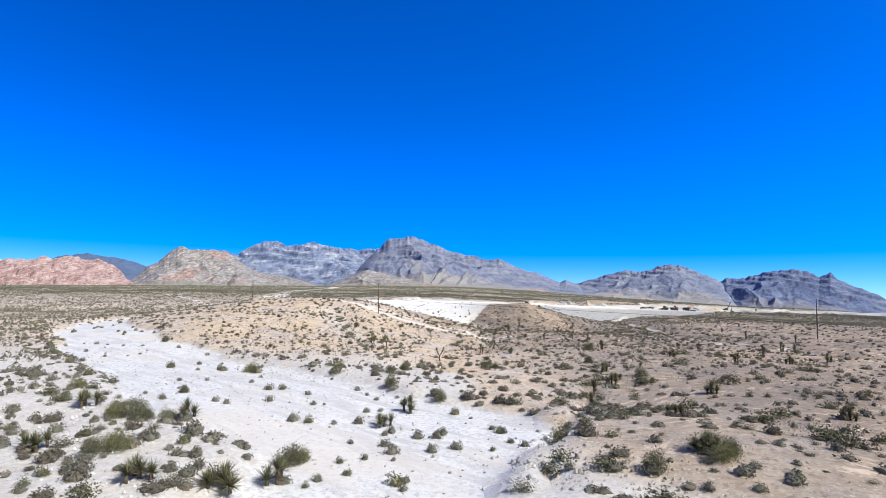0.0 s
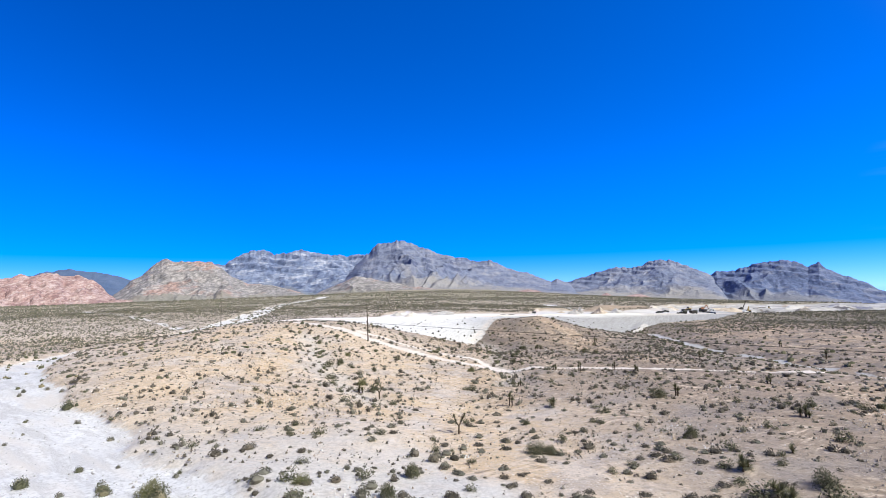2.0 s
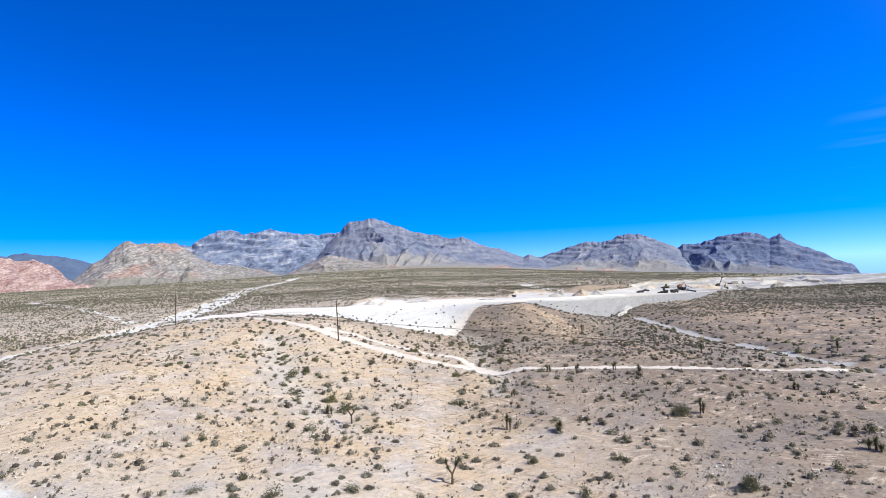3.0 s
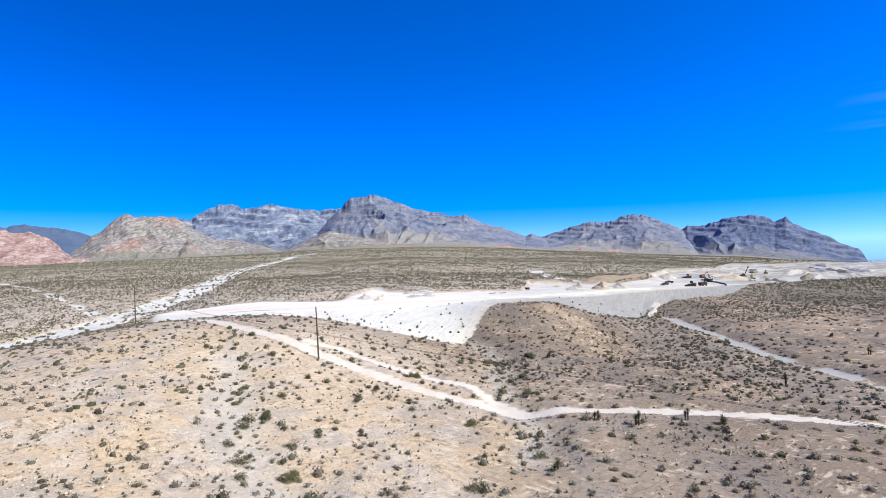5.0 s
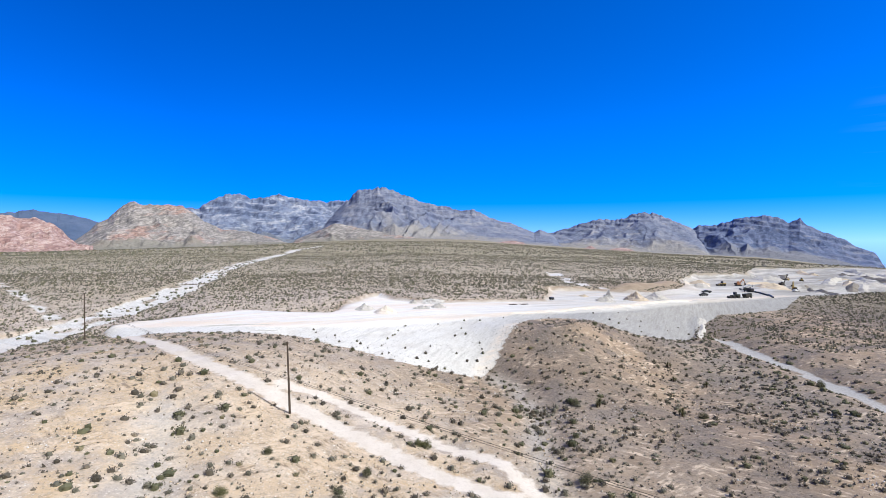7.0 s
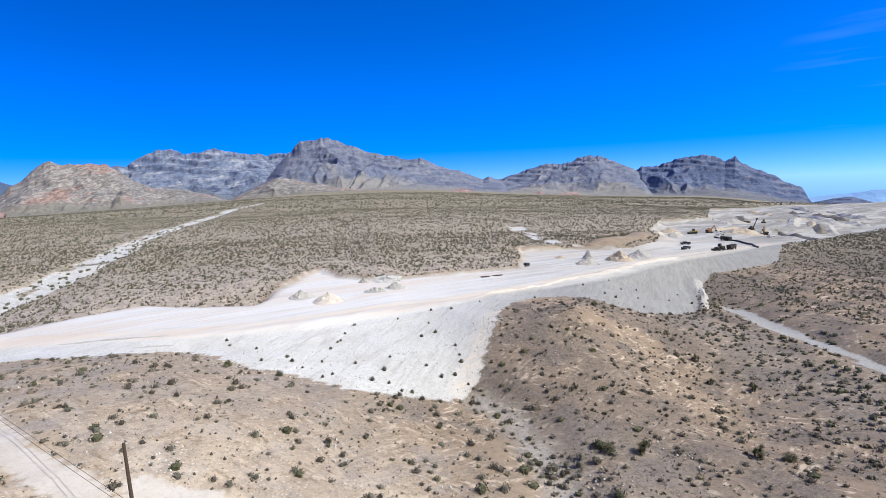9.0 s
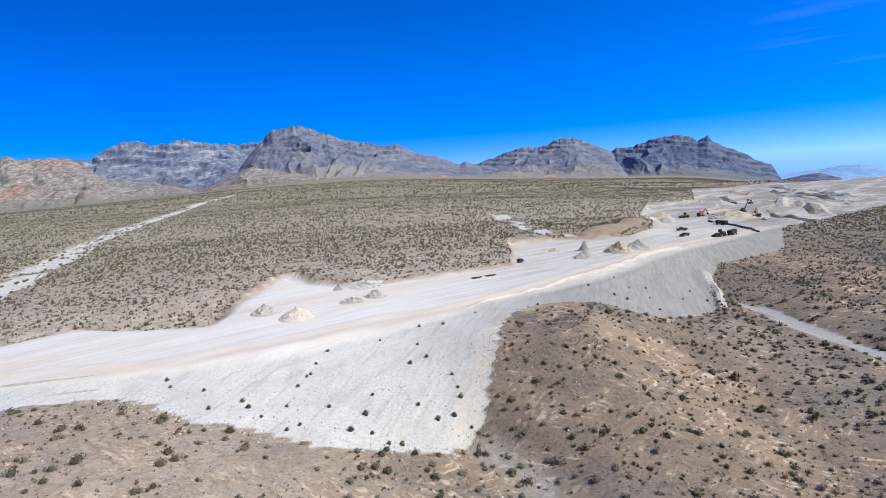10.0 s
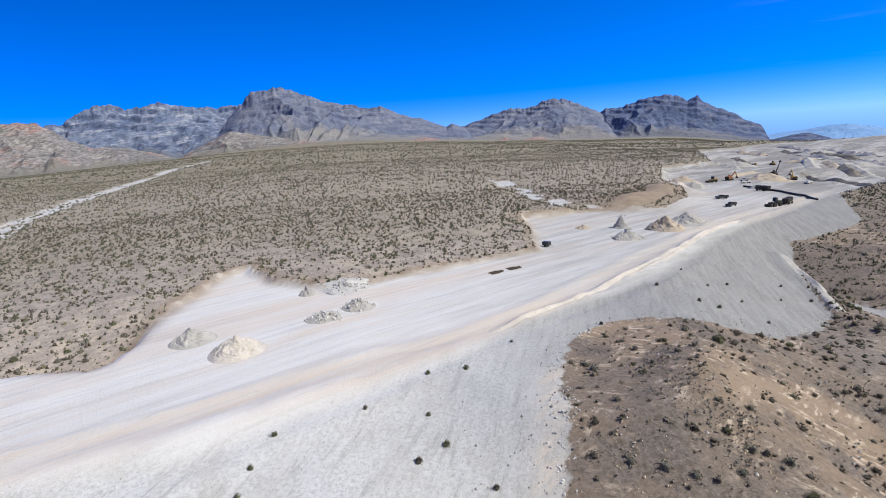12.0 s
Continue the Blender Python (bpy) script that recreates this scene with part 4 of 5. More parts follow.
    for k, (skin, share) in enumerate(((SAGE, 0.34), (OLIVE, 0.42), (DUSK, 0.24))):
        cover("plain_brush", int(47000 * (0.34, 0.38, 0.28)[k]), -330, 330, 240, 335, 0.3, 1.35, skin, dome(41 + k, 6, 0.17, 1, 6), 51 + k, fan)
        cover("plain_brush", int(54000 * (0.34, 0.40, 0.26)[k]), -420, 420, 335, 430, 0.35, 1.4, skin, dome(141 + k, 4, 0.2, 1, 5), 151 + k, fan)
        cover("plain_brush", int(120000 * share), -800, 800, 430, 800, 0.4, 1.8, skin, lump(44 + k, 1, 4, 0.6), 55 + k, fan)
        cover("far_brush", int(52000 * share), -1900, 1900, 800, 2000, 1.7, 4.6, skin, lump(47 + k, 1, 4, 0.5), 58 + k, fan)
    # thicker scrub beside the washes and in the hollows
    for k, (skin, n) in enumerate(((SAGE, 2000), (OLIVE, 750), (DUSK, 650))):
        cover("hollow_scrub", n, 2, 100, 120, 266, 0.35, 1.25, skin, dome(341 + k, 44, 0.09, 2, 6), 71 + k,
              lambda x, y: rng.rand(len(x)) < np.exp(-(np.minimum(away(x, y, [(70, 262), (64, 240), (66, 205), (68, 165), (84, 135)]) / 9, away(x, y, GULLY) / 3.6)) ** 2))
        cover("hollow_scrub", n // 2, -70, 10, 105, 215, 0.35, 1.3, skin, dome(351 + k, 44, 0.09, 2, 6), 81 + k,
              lambda x, y: rng.rand(len(x)) < np.exp(-(away(x, y, DRAW) / 4.0) ** 2))
    cover("plain_brush", 19000, -480, -60, 40, 262, 0.5, 1.5, SAGE, dome(64, 4, 0.2, 1, 5), 64, lambda x, y: (x < -62 - 0.85 * (y - 85)) | (x < -150))
    cover("plain_brush", 11000, -480, -96, 40, 262, 0.5, 1.5, OLIVE, dome(65, 4, 0.2, 1, 5), 65, lambda x, y: (x < -62 - 0.85 * (y - 85)) | (x < -118))
    # small low scrub between the larger shrubs on the slopes
    for k, (skin, n) in enumerate(((DUSK, 6000), (SAGE, 5000))):
        cover("low_scrub", n, -85, 62, 86, 262, 0.18, 0.62, skin, dome(361 + k, 9, 0.12, 1, 6, 0.46, 0.75), 361 + k, lambda x, y: x < 1e6 + 0 * y)
    cover("low_scrub", 950, 12, 78, 165, 264, 0.45, 1.0, DUSK, dome(371, 40, 0.09, 2, 6, 0.5, 0.66), 371, lambda x, y: x > 12 + 0 * y)
    cover("hill_brush", 3600, 165, 330, 40, 400, 0.5, 1.1, SAGE, dome(61, 4, 0.13, 2, 6), 61, lambda x, y: x > 165 + 0 * y)


plant_all()


# ---- poles ----
def pole(x, y, high, lean=(0, 0)):
    z = float(ground_at(x, y))
    base = new("utility_pole")
    base.matrix_world = pose(x, y, z - 0.2, lean[0], lean[1], 0)
    bm = bmesh.new()
    bmesh.ops.create_cone(bm, cap_ends=True, segments=12, radius1=0.175, radius2=0.11, depth=high, matrix=Matrix.Translation((0, 0, high / 2)))
    part("shaft", bm, POLE, base)
    return tagged(base, "weathered dark wooden pole standing bare", "pole", "poles across the desert")


POLE = plain_skin("weathered_wood", (0.10, 0.075, 0.058), 0.9, 0.0, (0.05, 0.038, 0.03), 9.0)
pole(-26.1, 181.4, 10.6, (0, -1.8))
pole(-94.5, 243, 12.4)
pole(130, 41, 10.6)
pole(108, 158, 12.0)


CABLE = plain_skin("black_cable", (0.03, 0.03, 0.032), 0.6)


def cable(ends, sag):
    """A thin cable that hangs from pole to pole."""
    base = new("overhead_cable")
    for a, b in zip(ends, ends[1:]):
        a, b = Vector(a), Vector(b)
        bm = bmesh.new()
        side = (b - a).cross(Vector((0, 0, 1))).normalized()
        rings = []
        for k in range(25):
            u = k / 24
            p = a.lerp(b, u) - Vector((0, 0, 4 * sag * u * (1 - u)))
            rings.append([bm.verts.new(p + 0.02 * (math.cos(c) * side + math.sin(c) * Vector((0, 0, 1)))) for c in (0, 1.571, 3.142, 4.712)])
        for q, r in zip(rings, rings[1:]):
            for k in range(4):
                bm.faces.new((q[k], q[(k + 1) % 4], r[(k + 1) % 4], r[k]))
        part("span", bm, CABLE, base)
    return tagged(base, "thin black cable strung along the poles", "cable", "cables between the poles")


for shift in (-0.16, 0.16):
    cable([(-94.5 + shift, 243 + shift, 14.9), (-26.1 + shift, 181.4 + shift, 12.3), (130 + shift, 41 + shift, float(ground_at(130, 41)) + 8.5)], 0.35)


# ---- plants that stand out ----
def set_plant(name, meshes, x, y, size, label, sort, group, tall=1.0):
    ob = new(name, meshes[rng.randint(len(meshes))])
    ob.matrix_world = Matrix.LocRotScale((x, y, float(ground_at(x, y)) - 0.04), Euler((0, 0, rng.uniform(0, 6.28))), (size, size, size * tall))
    return tagged(ob, label, sort, group)


SLOPE_BUSH = [mesh_of("slope_bush", *tuft(700, 71 + k, height=0.85, leaf=0.045, airy=0.25, core=9), DUSK if k else OLIVE) for k in range(3)]
WASH_BUSH = [mesh_of("wash_bush", *tuft(480, 75 + k, height=0.74, leaf=0.05, airy=0.3, core=9), (SAGE, OLIVE, SAGE, SAGE)[k]) for k in range(4)]
BIG_BUSH = [mesh_of("large_bush", *tuft(3200, 81 + k, height=0.75, leaf=0.021, airy=0.5), (GREEN, OLIVE, OLIVE)[k]) for k in range(3)]
SLOPE_SPOTS = [(-12, 244), (-13.6, 240), (-14.3, 237), (-14.9, 236.4), (-16, 234), (-17, 229), (-23, 231), (-22, 229.5), (-27, 229.5), (-29, 235), (-34, 237), (-35, 239), (-20, 227),
               (-16.5, 223.6), (-15, 224.5), (-11.4, 228), (-8.6, 223), (-6, 222.5), (-6.6, 226), (-5.5, 230), (-3.3, 246), (0.8, 238), (2.9, 244), (4.1, 251.5), (3.6, 239.5), (8.5, 251),
               (6.7, 234), (7, 231), (0.6, 227.6), (2.9, 225), (5.3, 225.7), (7, 229), (7.2, 224), (-2.3, 221), (-4, 221), (16, 257), (30, 259.6), (48, 274), (58.5, 261), (51, 267), (53, 265)]
for x, y in SLOPE_SPOTS:
    set_plant("slope_bush", SLOPE_BUSH, x, y, rng.uniform(0.5, 0.95), "small dark bush on the pale fill slope", "bush", "bushes on the fill slope")
for x, y in zip(*scatter(24, 46, 90, 258, 296, 0.2)):
    z, wash, graded, track, fill = lie(x, y)
    if graded > 0.5 and fill > 0.12:
        set_plant("slope_bush", SLOPE_BUSH, x, y, rng.uniform(0.4, 0.85), "small dark bush on the pale fill slope", "bush", "bushes on the fill slope")
# x, y and width of the bushes that stand out in and beside the wash
WASH_SPOTS = [(-22.8, 37.8, 1.9), (-24, 44, 2.4), (-24.7, 48.6, 2.5), (-20, 40.9, 2.8), (-30.9, 41.1, 1.7), (-27.9, 40.1, 1.7), (-24.9, 34.3, 1.2), (-23.1, 32.9, 2.1), (-18.8, 36.2, 1.4), (-17.7, 33.5, 1.5), (-16.3, 34.2, 1.5),
              (-24.1, 29.6, 1.3), (-14.9, 50, 1.8), (-46.7, 66.7, 2.5), (-63, 85.6, 3.0), (-54.3, 67.5, 3.2), (-3.6, 35.3, 1.8), (-8.9, 35.5, 1.2), (-9.4, 34.5, 0.9), (-8.2, 39.2, 1.0), (-8.3, 43.9, 0.9)]
MORE_SPOTS = [(-4.6, 41.6, 1.8), (-8.8, 50.4, 1.6), (-1.2, 46.2, 1.6), (-2.9, 46.1, 1.7), (0.5, 43.1, 1.5), (-1.5, 42.3, 1.5), (0.3, 55.2, 1.7), (-8.8, 55, 1.2), (-5.5, 43.6, 1.4), (-22.7, 65.1, 1.7), (-21.2, 65.6, 1.6),
              (-23.9, 55.7, 1.3), (-17.1, 62.3, 1.3), (-14.9, 56.9, 1.2), (-36.5, 82.2, 2.0), (-29.8, 79.8, 2.6), (-11.4, 77.3, 2.1), (-44.9, 83.2, 2.4), (-35.5, 81, 1.9), (-63.9, 115.7, 3.0), (4.5, 48, 1.4), (6, 44, 1.2)]
for x, y, size in WASH_SPOTS + MORE_SPOTS:
    set_plant("wash_bush", WASH_BUSH, x, y, 0.68 * size, "rounded grey-green bush on the pale wash bed", "bush", "bushes in the wash")
for x, y in zip(*scatter(640, -90, 10, 20, 130, 0.3)):
    z, wash, graded, track, fill = lie(x, y)
    if wash > 0.5 and rng.rand() < (0.5 if y < 66 else 0.35):
        set_plant("wash_bush", WASH_BUSH, x, y, rng.uniform(0.45, 1.1), "rounded grey-green bush on the pale wash bed", "bush", "bushes in the wash")
fx, fy = scatter(4200, -240, -80, 130, 620, 0.3)
fz, fw = lie(fx, fy)[:2]
keep = (fw > 0.5) & (rng.rand(len(fx)) < np.where(fy < 215, 0.3, 1.0))
fx, fy, fz = fx[keep], fy[keep], fz[keep]
v, f = strew(dome(401, 24, 0.11, 2, 6), np.stack([fx, fy, fz - 0.03], -1), rng.uniform(0.7, 2.0, len(fx)), rng.uniform(0, 6.28, len(fx)), rng.uniform(0.6, 1.1, len(fx)))
tagged(new("wash_scrub", mesh_of("wash_scrub", v, f, OLIVE)), "dark bushes scattered over the far bed of a wash", "shrubs", kind="stuff")
for x, y in zip(*scatter(330, -75, -14, 24, 92, 0.45, 8.0)):
    if x < -12 - 1.05 * (y - 42) and lie(x, y)[1] < 0.3:
        set_plant("wash_bush", WASH_BUSH, x, y, rng.uniform(0.5, 1.3), "rounded grey shrub on the pale bank of a wash", "bush", "bushes on the bank")
for x, y, size in ((-23.4, 36.9, 2.8), (-27.5, 45.4, 3.0), (-26, 44, 2.3), (-24.4, 36, 2.2), (-11.7, 38.8, 2.9), (-11, 39.2, 2.0), (9.6, 45.3, 3.0), (18.1, 37.5, 2.2), (18.8, 36.4, 2.3), (13.3, 34.6, 2.3), (-1.6, 60.6, 2.4), (-7.9, 67, 2.8), (-31.4, 61.9, 1.9), (-7.8, 83.2, 2.5), (-9, 77.4, 2.4), (-30.8, 80.5, 3.0), (26.9, 76.7, 2.8), (24.1, 93.2, 2.6), (29.9, 117.5, 3.2), (-17.1, 79.9, 2.1), (-21, 137.4, 2.6), (-28.6, 153, 2.6), (5.8, 92, 2.8), (7.2, 91.2, 2.0), (1.6, 154.2, 2.6),
                   (6.9, 106.8, 1.9), (17.9, 35.4, 2.4), (-29.2, 45.6, 2.7), (-26.6, 49, 2.1), (-41.5, 57.6, 2.5), (-24.8, 46.5, 1.9), (-38, 51, 1.9), (20.8, 200.7, 2.2), (13.6, 171, 2.4), (-6.5, 177, 2.2), (-7.6, 177.6, 1.8), (29.9, 226, 1.8), (-31.5, 226, 2.0), (-22.9, 223, 1.9),
                   (77, 213.6, 2.6), (-28.3, 161.4, 1.9), (-26, 170.5, 1.8), (-13.8, 168.3, 1.9), (42.3, 196, 2.2)):
    set_plant("large_bush", BIG_BUSH, x, y, 0.82 * size, "large leafy green bush with a shaded base", "bush", "large bushes", 1.05)


def yucca(kind):
    """A clump of short trunks, each with a head of stiff blades and a skirt of dead ones."""
    base = new("yucca")
    stems = {0: [(0, 0, 0.2)], 1: [(0, 0, 0.55), (0.35, 0.1, 0.35), (-0.25, 0.25, 0.25)], 2: [(0, 0, 0.95), (0.22, -0.15, 0.6)], 3: [(0, 0, 0.3), (0.45, 0.2, 0.3), (-0.3, 0.35, 0.25), (0.1, -0.4, 0.3)]}[kind]
    r = np.random.RandomState(90 + kind)
    for k, (x, y, high) in enumerate(stems):
        bm = bmesh.new()
        bmesh.ops.create_cone(bm, cap_ends=True, segments=7, radius1=0.075, radius2=0.06, depth=high, matrix=Matrix.Translation((x, y, high / 2)))
        for v in bm.verts:
            v.co += Vector(r.normal(size=3) * 0.012)
        part("trunk", bm, STEM, base)
        v, f = blades(110, 0.6, (-0.1, 1.5), 0.026, 95 + kind * 7 + k, 0.1, high)
        v = v + np.array((x, y, 0))
        ob = new("crown", mesh_of("crown", v, f, YUCCA))
        ob.parent = base
        if high > 0.4:
            v, f = blades(90, 0.34, (-1.45, -0.7), 0.03, 140 + k, 0.0, high)
            ob = new("skirt", mesh_of("skirt", v + np.array((x, y, 0)), f, STEM))
            ob.parent = base
    return tagged(base, "spiky green desert yucca with dead brown lower leaves", "yucca", "yuccas")


def joshua_tree():
    base = new("joshua_tree")
    r = np.random.RandomState(5)
    tips, segs = [], [((0, 0, 0), (0.05, 0, 1.1), 0.14, 0.11), ((0.05, 0, 1.1), (0.6, 0.2, 1.9), 0.1, 0.08), ((0.05, 0, 1.1), (-0.45, -0.1, 1.8), 0.1, 0.08), ((-0.45, -0.1, 1.8), (-0.5, 0.3, 2.4), 0.08, 0.07),
                      ((0.6, 0.2, 1.9), (0.75, -0.2, 2.5), 0.08, 0.07)]
    for k, (a, b, ra, rb) in enumerate(segs):
        a, b = Vector(a), Vector(b)
        bm = bmesh.new()
        m = Matrix.Translation((a + b) / 2) @ (b - a).to_track_quat("Z", "Y").to_matrix().to_4x4()
        bmesh.ops.create_cone(bm, cap_ends=True, segments=8, radius1=ra, radius2=rb, depth=(b - a).length * 1.05, matrix=m)
        part("trunk" if k == 0 else "limb", bm, STEM, base)
        if k:
            v, f = blades(140, 0.42, (-0.9, 1.5), 0.03, 160 + k, 0.0)
            ob = new("crown", mesh_of("crown", v + np.array(b), f, YUCCA))
            ob.parent = base
    return tagged(base, "small joshua tree with forked limbs", "joshua tree", "yuccas")


YUCCAS = [yucca(k) for k in range(4)]
# where yuccas stand, and which of the four shapes each one has
BANK_YUCCAS = [(-34.8, 49.6, 3), (-29.4, 37, 3), (-11.3, 34.8, 1), (-6.3, 49.7, 3), (-4.4, 55.8, 1), (-13.9, 32.7, 3), (-18.9, 32.2, 3), (-24.9, 49.4, 1)]
SLOPE_YUCCAS = [(14.7, 56.4, 2), (30, 62, 1), (20.7, 49.6, 3), (17.5, 37, 3), (19.1, 72, 2), (22.7, 74.1, 1), (35.2, 47.8, 1), (23.3, 76.4, 3), (23.1, 81.7, 1), (91.9, 143, 2), (66, 113.6, 2),
                (-20.3, 130.6, 1), (6.4, 120.7, 2), (11, 140, 1), (12.9, 116.7, 1), (21.4, 155.3, 1), (26.4, 152, 2), (34.6, 153.4, 2), (38.4, 150.8, 1),
                (62.7, 171, 2), (52.2, 230.4, 1), (49.2, 221.3, 1), (55, 218, 1), (25, 199.3, 1), (39.3, 197.3, 1), (41, 99, 1), (47, 88, 2), (70, 100, 1),
                (82, 128, 2), (54, 128, 1), (33, 118, 2), (96, 190, 2), (104, 210, 1), (88, 160, 2)]
for k, (x, y, kind) in enumerate(BANK_YUCCAS + SLOPE_YUCCAS):
    size = (1.7 if k < 8 else 1.5) * rng.uniform(0.85, 1.15)
    copy_thing(YUCCAS[kind], pose(x, y, float(ground_at(x, y)) - 0.05, 0, 0, 37 * k) @ Matrix.Scale(size, 4))
for ob in YUCCAS:
    x, y = {0: (30, 85), 1: (58, 92), 2: (75, 122), 3: (-50, 47)}[YUCCAS.index(ob)]
    ob.matrix_world = pose(x, y, float(ground_at(x, y)) - 0.05) @ Matrix.Scale(1.6, 4)
tree = joshua_tree()
tree.matrix_world = pose(-2.6, 101.8, float(ground_at(-2.6, 101.8)) - 0.05, 0, 0, 20)
copy_thing(tree, pose(-16, 126, float(ground_at(-16, 126)) - 0.05, 0, 0, 140))


# ---- loose rock ----
def stones(name, n, x0, x1, y0, y1, lo, hi, skin, test, label, proto=None):
    x, y = scatter(n, x0, x1, y0, y1, 0.7, 8.0, 77)
    z, wash, graded, track, fill = lie(x, y)
    keep = test(x, y, wash, graded, track, fill)
    x, y, z = x[keep], y[keep], z[keep]
    size = lo + (hi - lo) * rng.rand(len(x)) ** 3
    v, f = strew(proto or lump(88, 2, 4, 0.5), np.stack([x, y, z], -1), size, rng.uniform(0, 6.28, len(x)), rng.uniform(0.6, 1.3, len(x)))
    tagged(new(name, mesh_of(name, v, f, skin)), label, "stones", kind="stuff")


PEBBLE = leafage("pale_stone", (0.58, 0.555, 0.53), (0.80, 0.78, 0.75), (0.40, 0.36, 0.31))
BOULDER = leafage("grey_boulder", (0.36, 0.345, 0.33), (0.52, 0.50, 0.47), (0.26, 0.24, 0.215))
SCREE = leafage("brown_stone", (0.36, 0.29, 0.23), (0.52, 0.43, 0.34), (0.66, 0.6, 0.54))
stones("hill_stones", 15000, -70, 100, 20, 262, 0.06, 0.36, SCREE, lambda x, y, w, g, t, f: (g < 0.5) & (t < 0.3) & (w < 0.3), "loose brown stones strewn over the desert slopes", lump(88, 1, 5, 0.5))
OCHRE_STONE = leafage("ochre_stone", (0.50, 0.38, 0.25), (0.70, 0.56, 0.40), (0.78, 0.70, 0.60))
for skin, n, seed, label in ((OCHRE_STONE, 60000, 41, "patches of broken ochre rock on a desert slope"), (PEBBLE, 34000, 47, "patches of pale broken rock on a desert slope")):
    stones("broken_rock", n, -75, 62, 84, 258, 0.07, 0.40, skin, lambda x, y, w, g, t, f: (g < 0.5) & (t < 0.2) & (w < 0.2) & (rumple(x, y, 5.5, seed) + 0.5 * rumple(x, y, 2.1, seed + 1) > 0.34), label, lump(88, 1, 5, 0.42))
stones("wash_stones", 9000, -70, 14, 20, 120, 0.06, 0.34, BOULDER, lambda x, y, w, g, t, f: w > 0.4, "pale stones strewn over the wash bed")
stones("fill_rubble", 9000, -60, 60, 212, 262, 0.08, 0.42, BOULDER, lambda x, y, w, g, t, f: (g > 0.5) & (f > 0.45) & (rng.rand(len(x)) < f ** 2), "grey broken stones gathered low on the fill slope", lump(89, 1, 5, 0.5))
stones("slope_stones", 17000, -60, 90, 210, 300, 0.06, 0.30, PEBBLE, lambda x, y, w, g, t, f: (g > 0.5) & (f > 0.06), "pale broken stones on the fill slope", lump(89, 1, 5, 0.5))
DEBRIS = leafage("dark_debris", (0.21, 0.185, 0.155), (0.33, 0.295, 0.25), (0.43, 0.39, 0.34))
TWIGS = tuft(9, 301, height=0.5, leaf=0.3, airy=0.2, twigs=4, spread=0.2)
stones("dead_brush", 3400, 8, 70, 168, 262, 0.14, 0.45, DEBRIS, lambda x, y, w, g, t, f: (g < 0.5) & (t < 0.3) & (w < 0.3), "small dead twiggy brush scattered over a brown hill", TWIGS)
stones("dead_brush", 4000, -60, 60, 60, 170, 0.12, 0.45, DEBRIS, lambda x, y, w, g, t, f: (g < 0.5) & (t < 0.3) & (w < 0.3), "small dead twiggy brush scattered over pale gravel", TWIGS)
stones("brush_patch", 3000, 19, 37, 226, 250, 0.14, 0.4, DEBRIS, lambda x, y, w, g, t, f: away(x, y, [(29, 244), (27, 239), (28.5, 233)]) < 3.6 + 2.4 * rumple(x, y, 3, 31), "patch of grey dead brush on the hill", TWIGS)
stones("rubble_patch", 5200, 19, 37, 228, 250, 0.07, 0.22, DEBRIS, lambda x, y, w, g, t, f: away(x, y, [(29, 244), (27, 239), (28.5, 233)]) < 3.4 + 2.2 * rumple(x, y, 3, 31), "patch of dark broken rock and dead brush on the hill")
stones("edge_stones", 60000, -45, 92, 212, 292, 0.07, 0.36, PEBBLE, lambda x, y, w, g, t, f: (away(x, y, TOE_EDGE) < 1.0 + 0.9 * rumple(x, y, 4, 33)) & (x > -45), "pale stones pushed up along the foot of the fill slope")
stones("crest_rubble", 420, 25, 46, 225, 258, 0.1, 0.45, SCREE, lambda x, y, w, g, t, f: away(x, y, [(29, 254), (36, 241), (42, 231)]) < 3.5, "scattered tan stones along an ochre hill crest")
stones("ravine_boulders", 2600, 0, 26, 28, 86, 0.15, 0.55, BOULDER, lambda x, y, w, g, t, f: (away(x, y, RAVINE) < 2.6) & (away(x, y, RAVINE) > 0.6), "pale boulders along a narrow rocky ravine")
stones("near_stones", 16000, 4, 62, 22, 112, 0.07, 0.34, SCREE, lambda x, y, w, g, t, f: (t < 0.3) & (w < 0.3), "loose stones on a brown gravel slope", lump(88, 1, 5, 0.5))
stones("bank_stones", 6000, -60, -12, 20, 80, 0.07, 0.34, PEBBLE, lambda x, y, w, g, t, f: (w < 0.4), "pale stones on the bank of a wash", lump(88, 1, 5, 0.5))


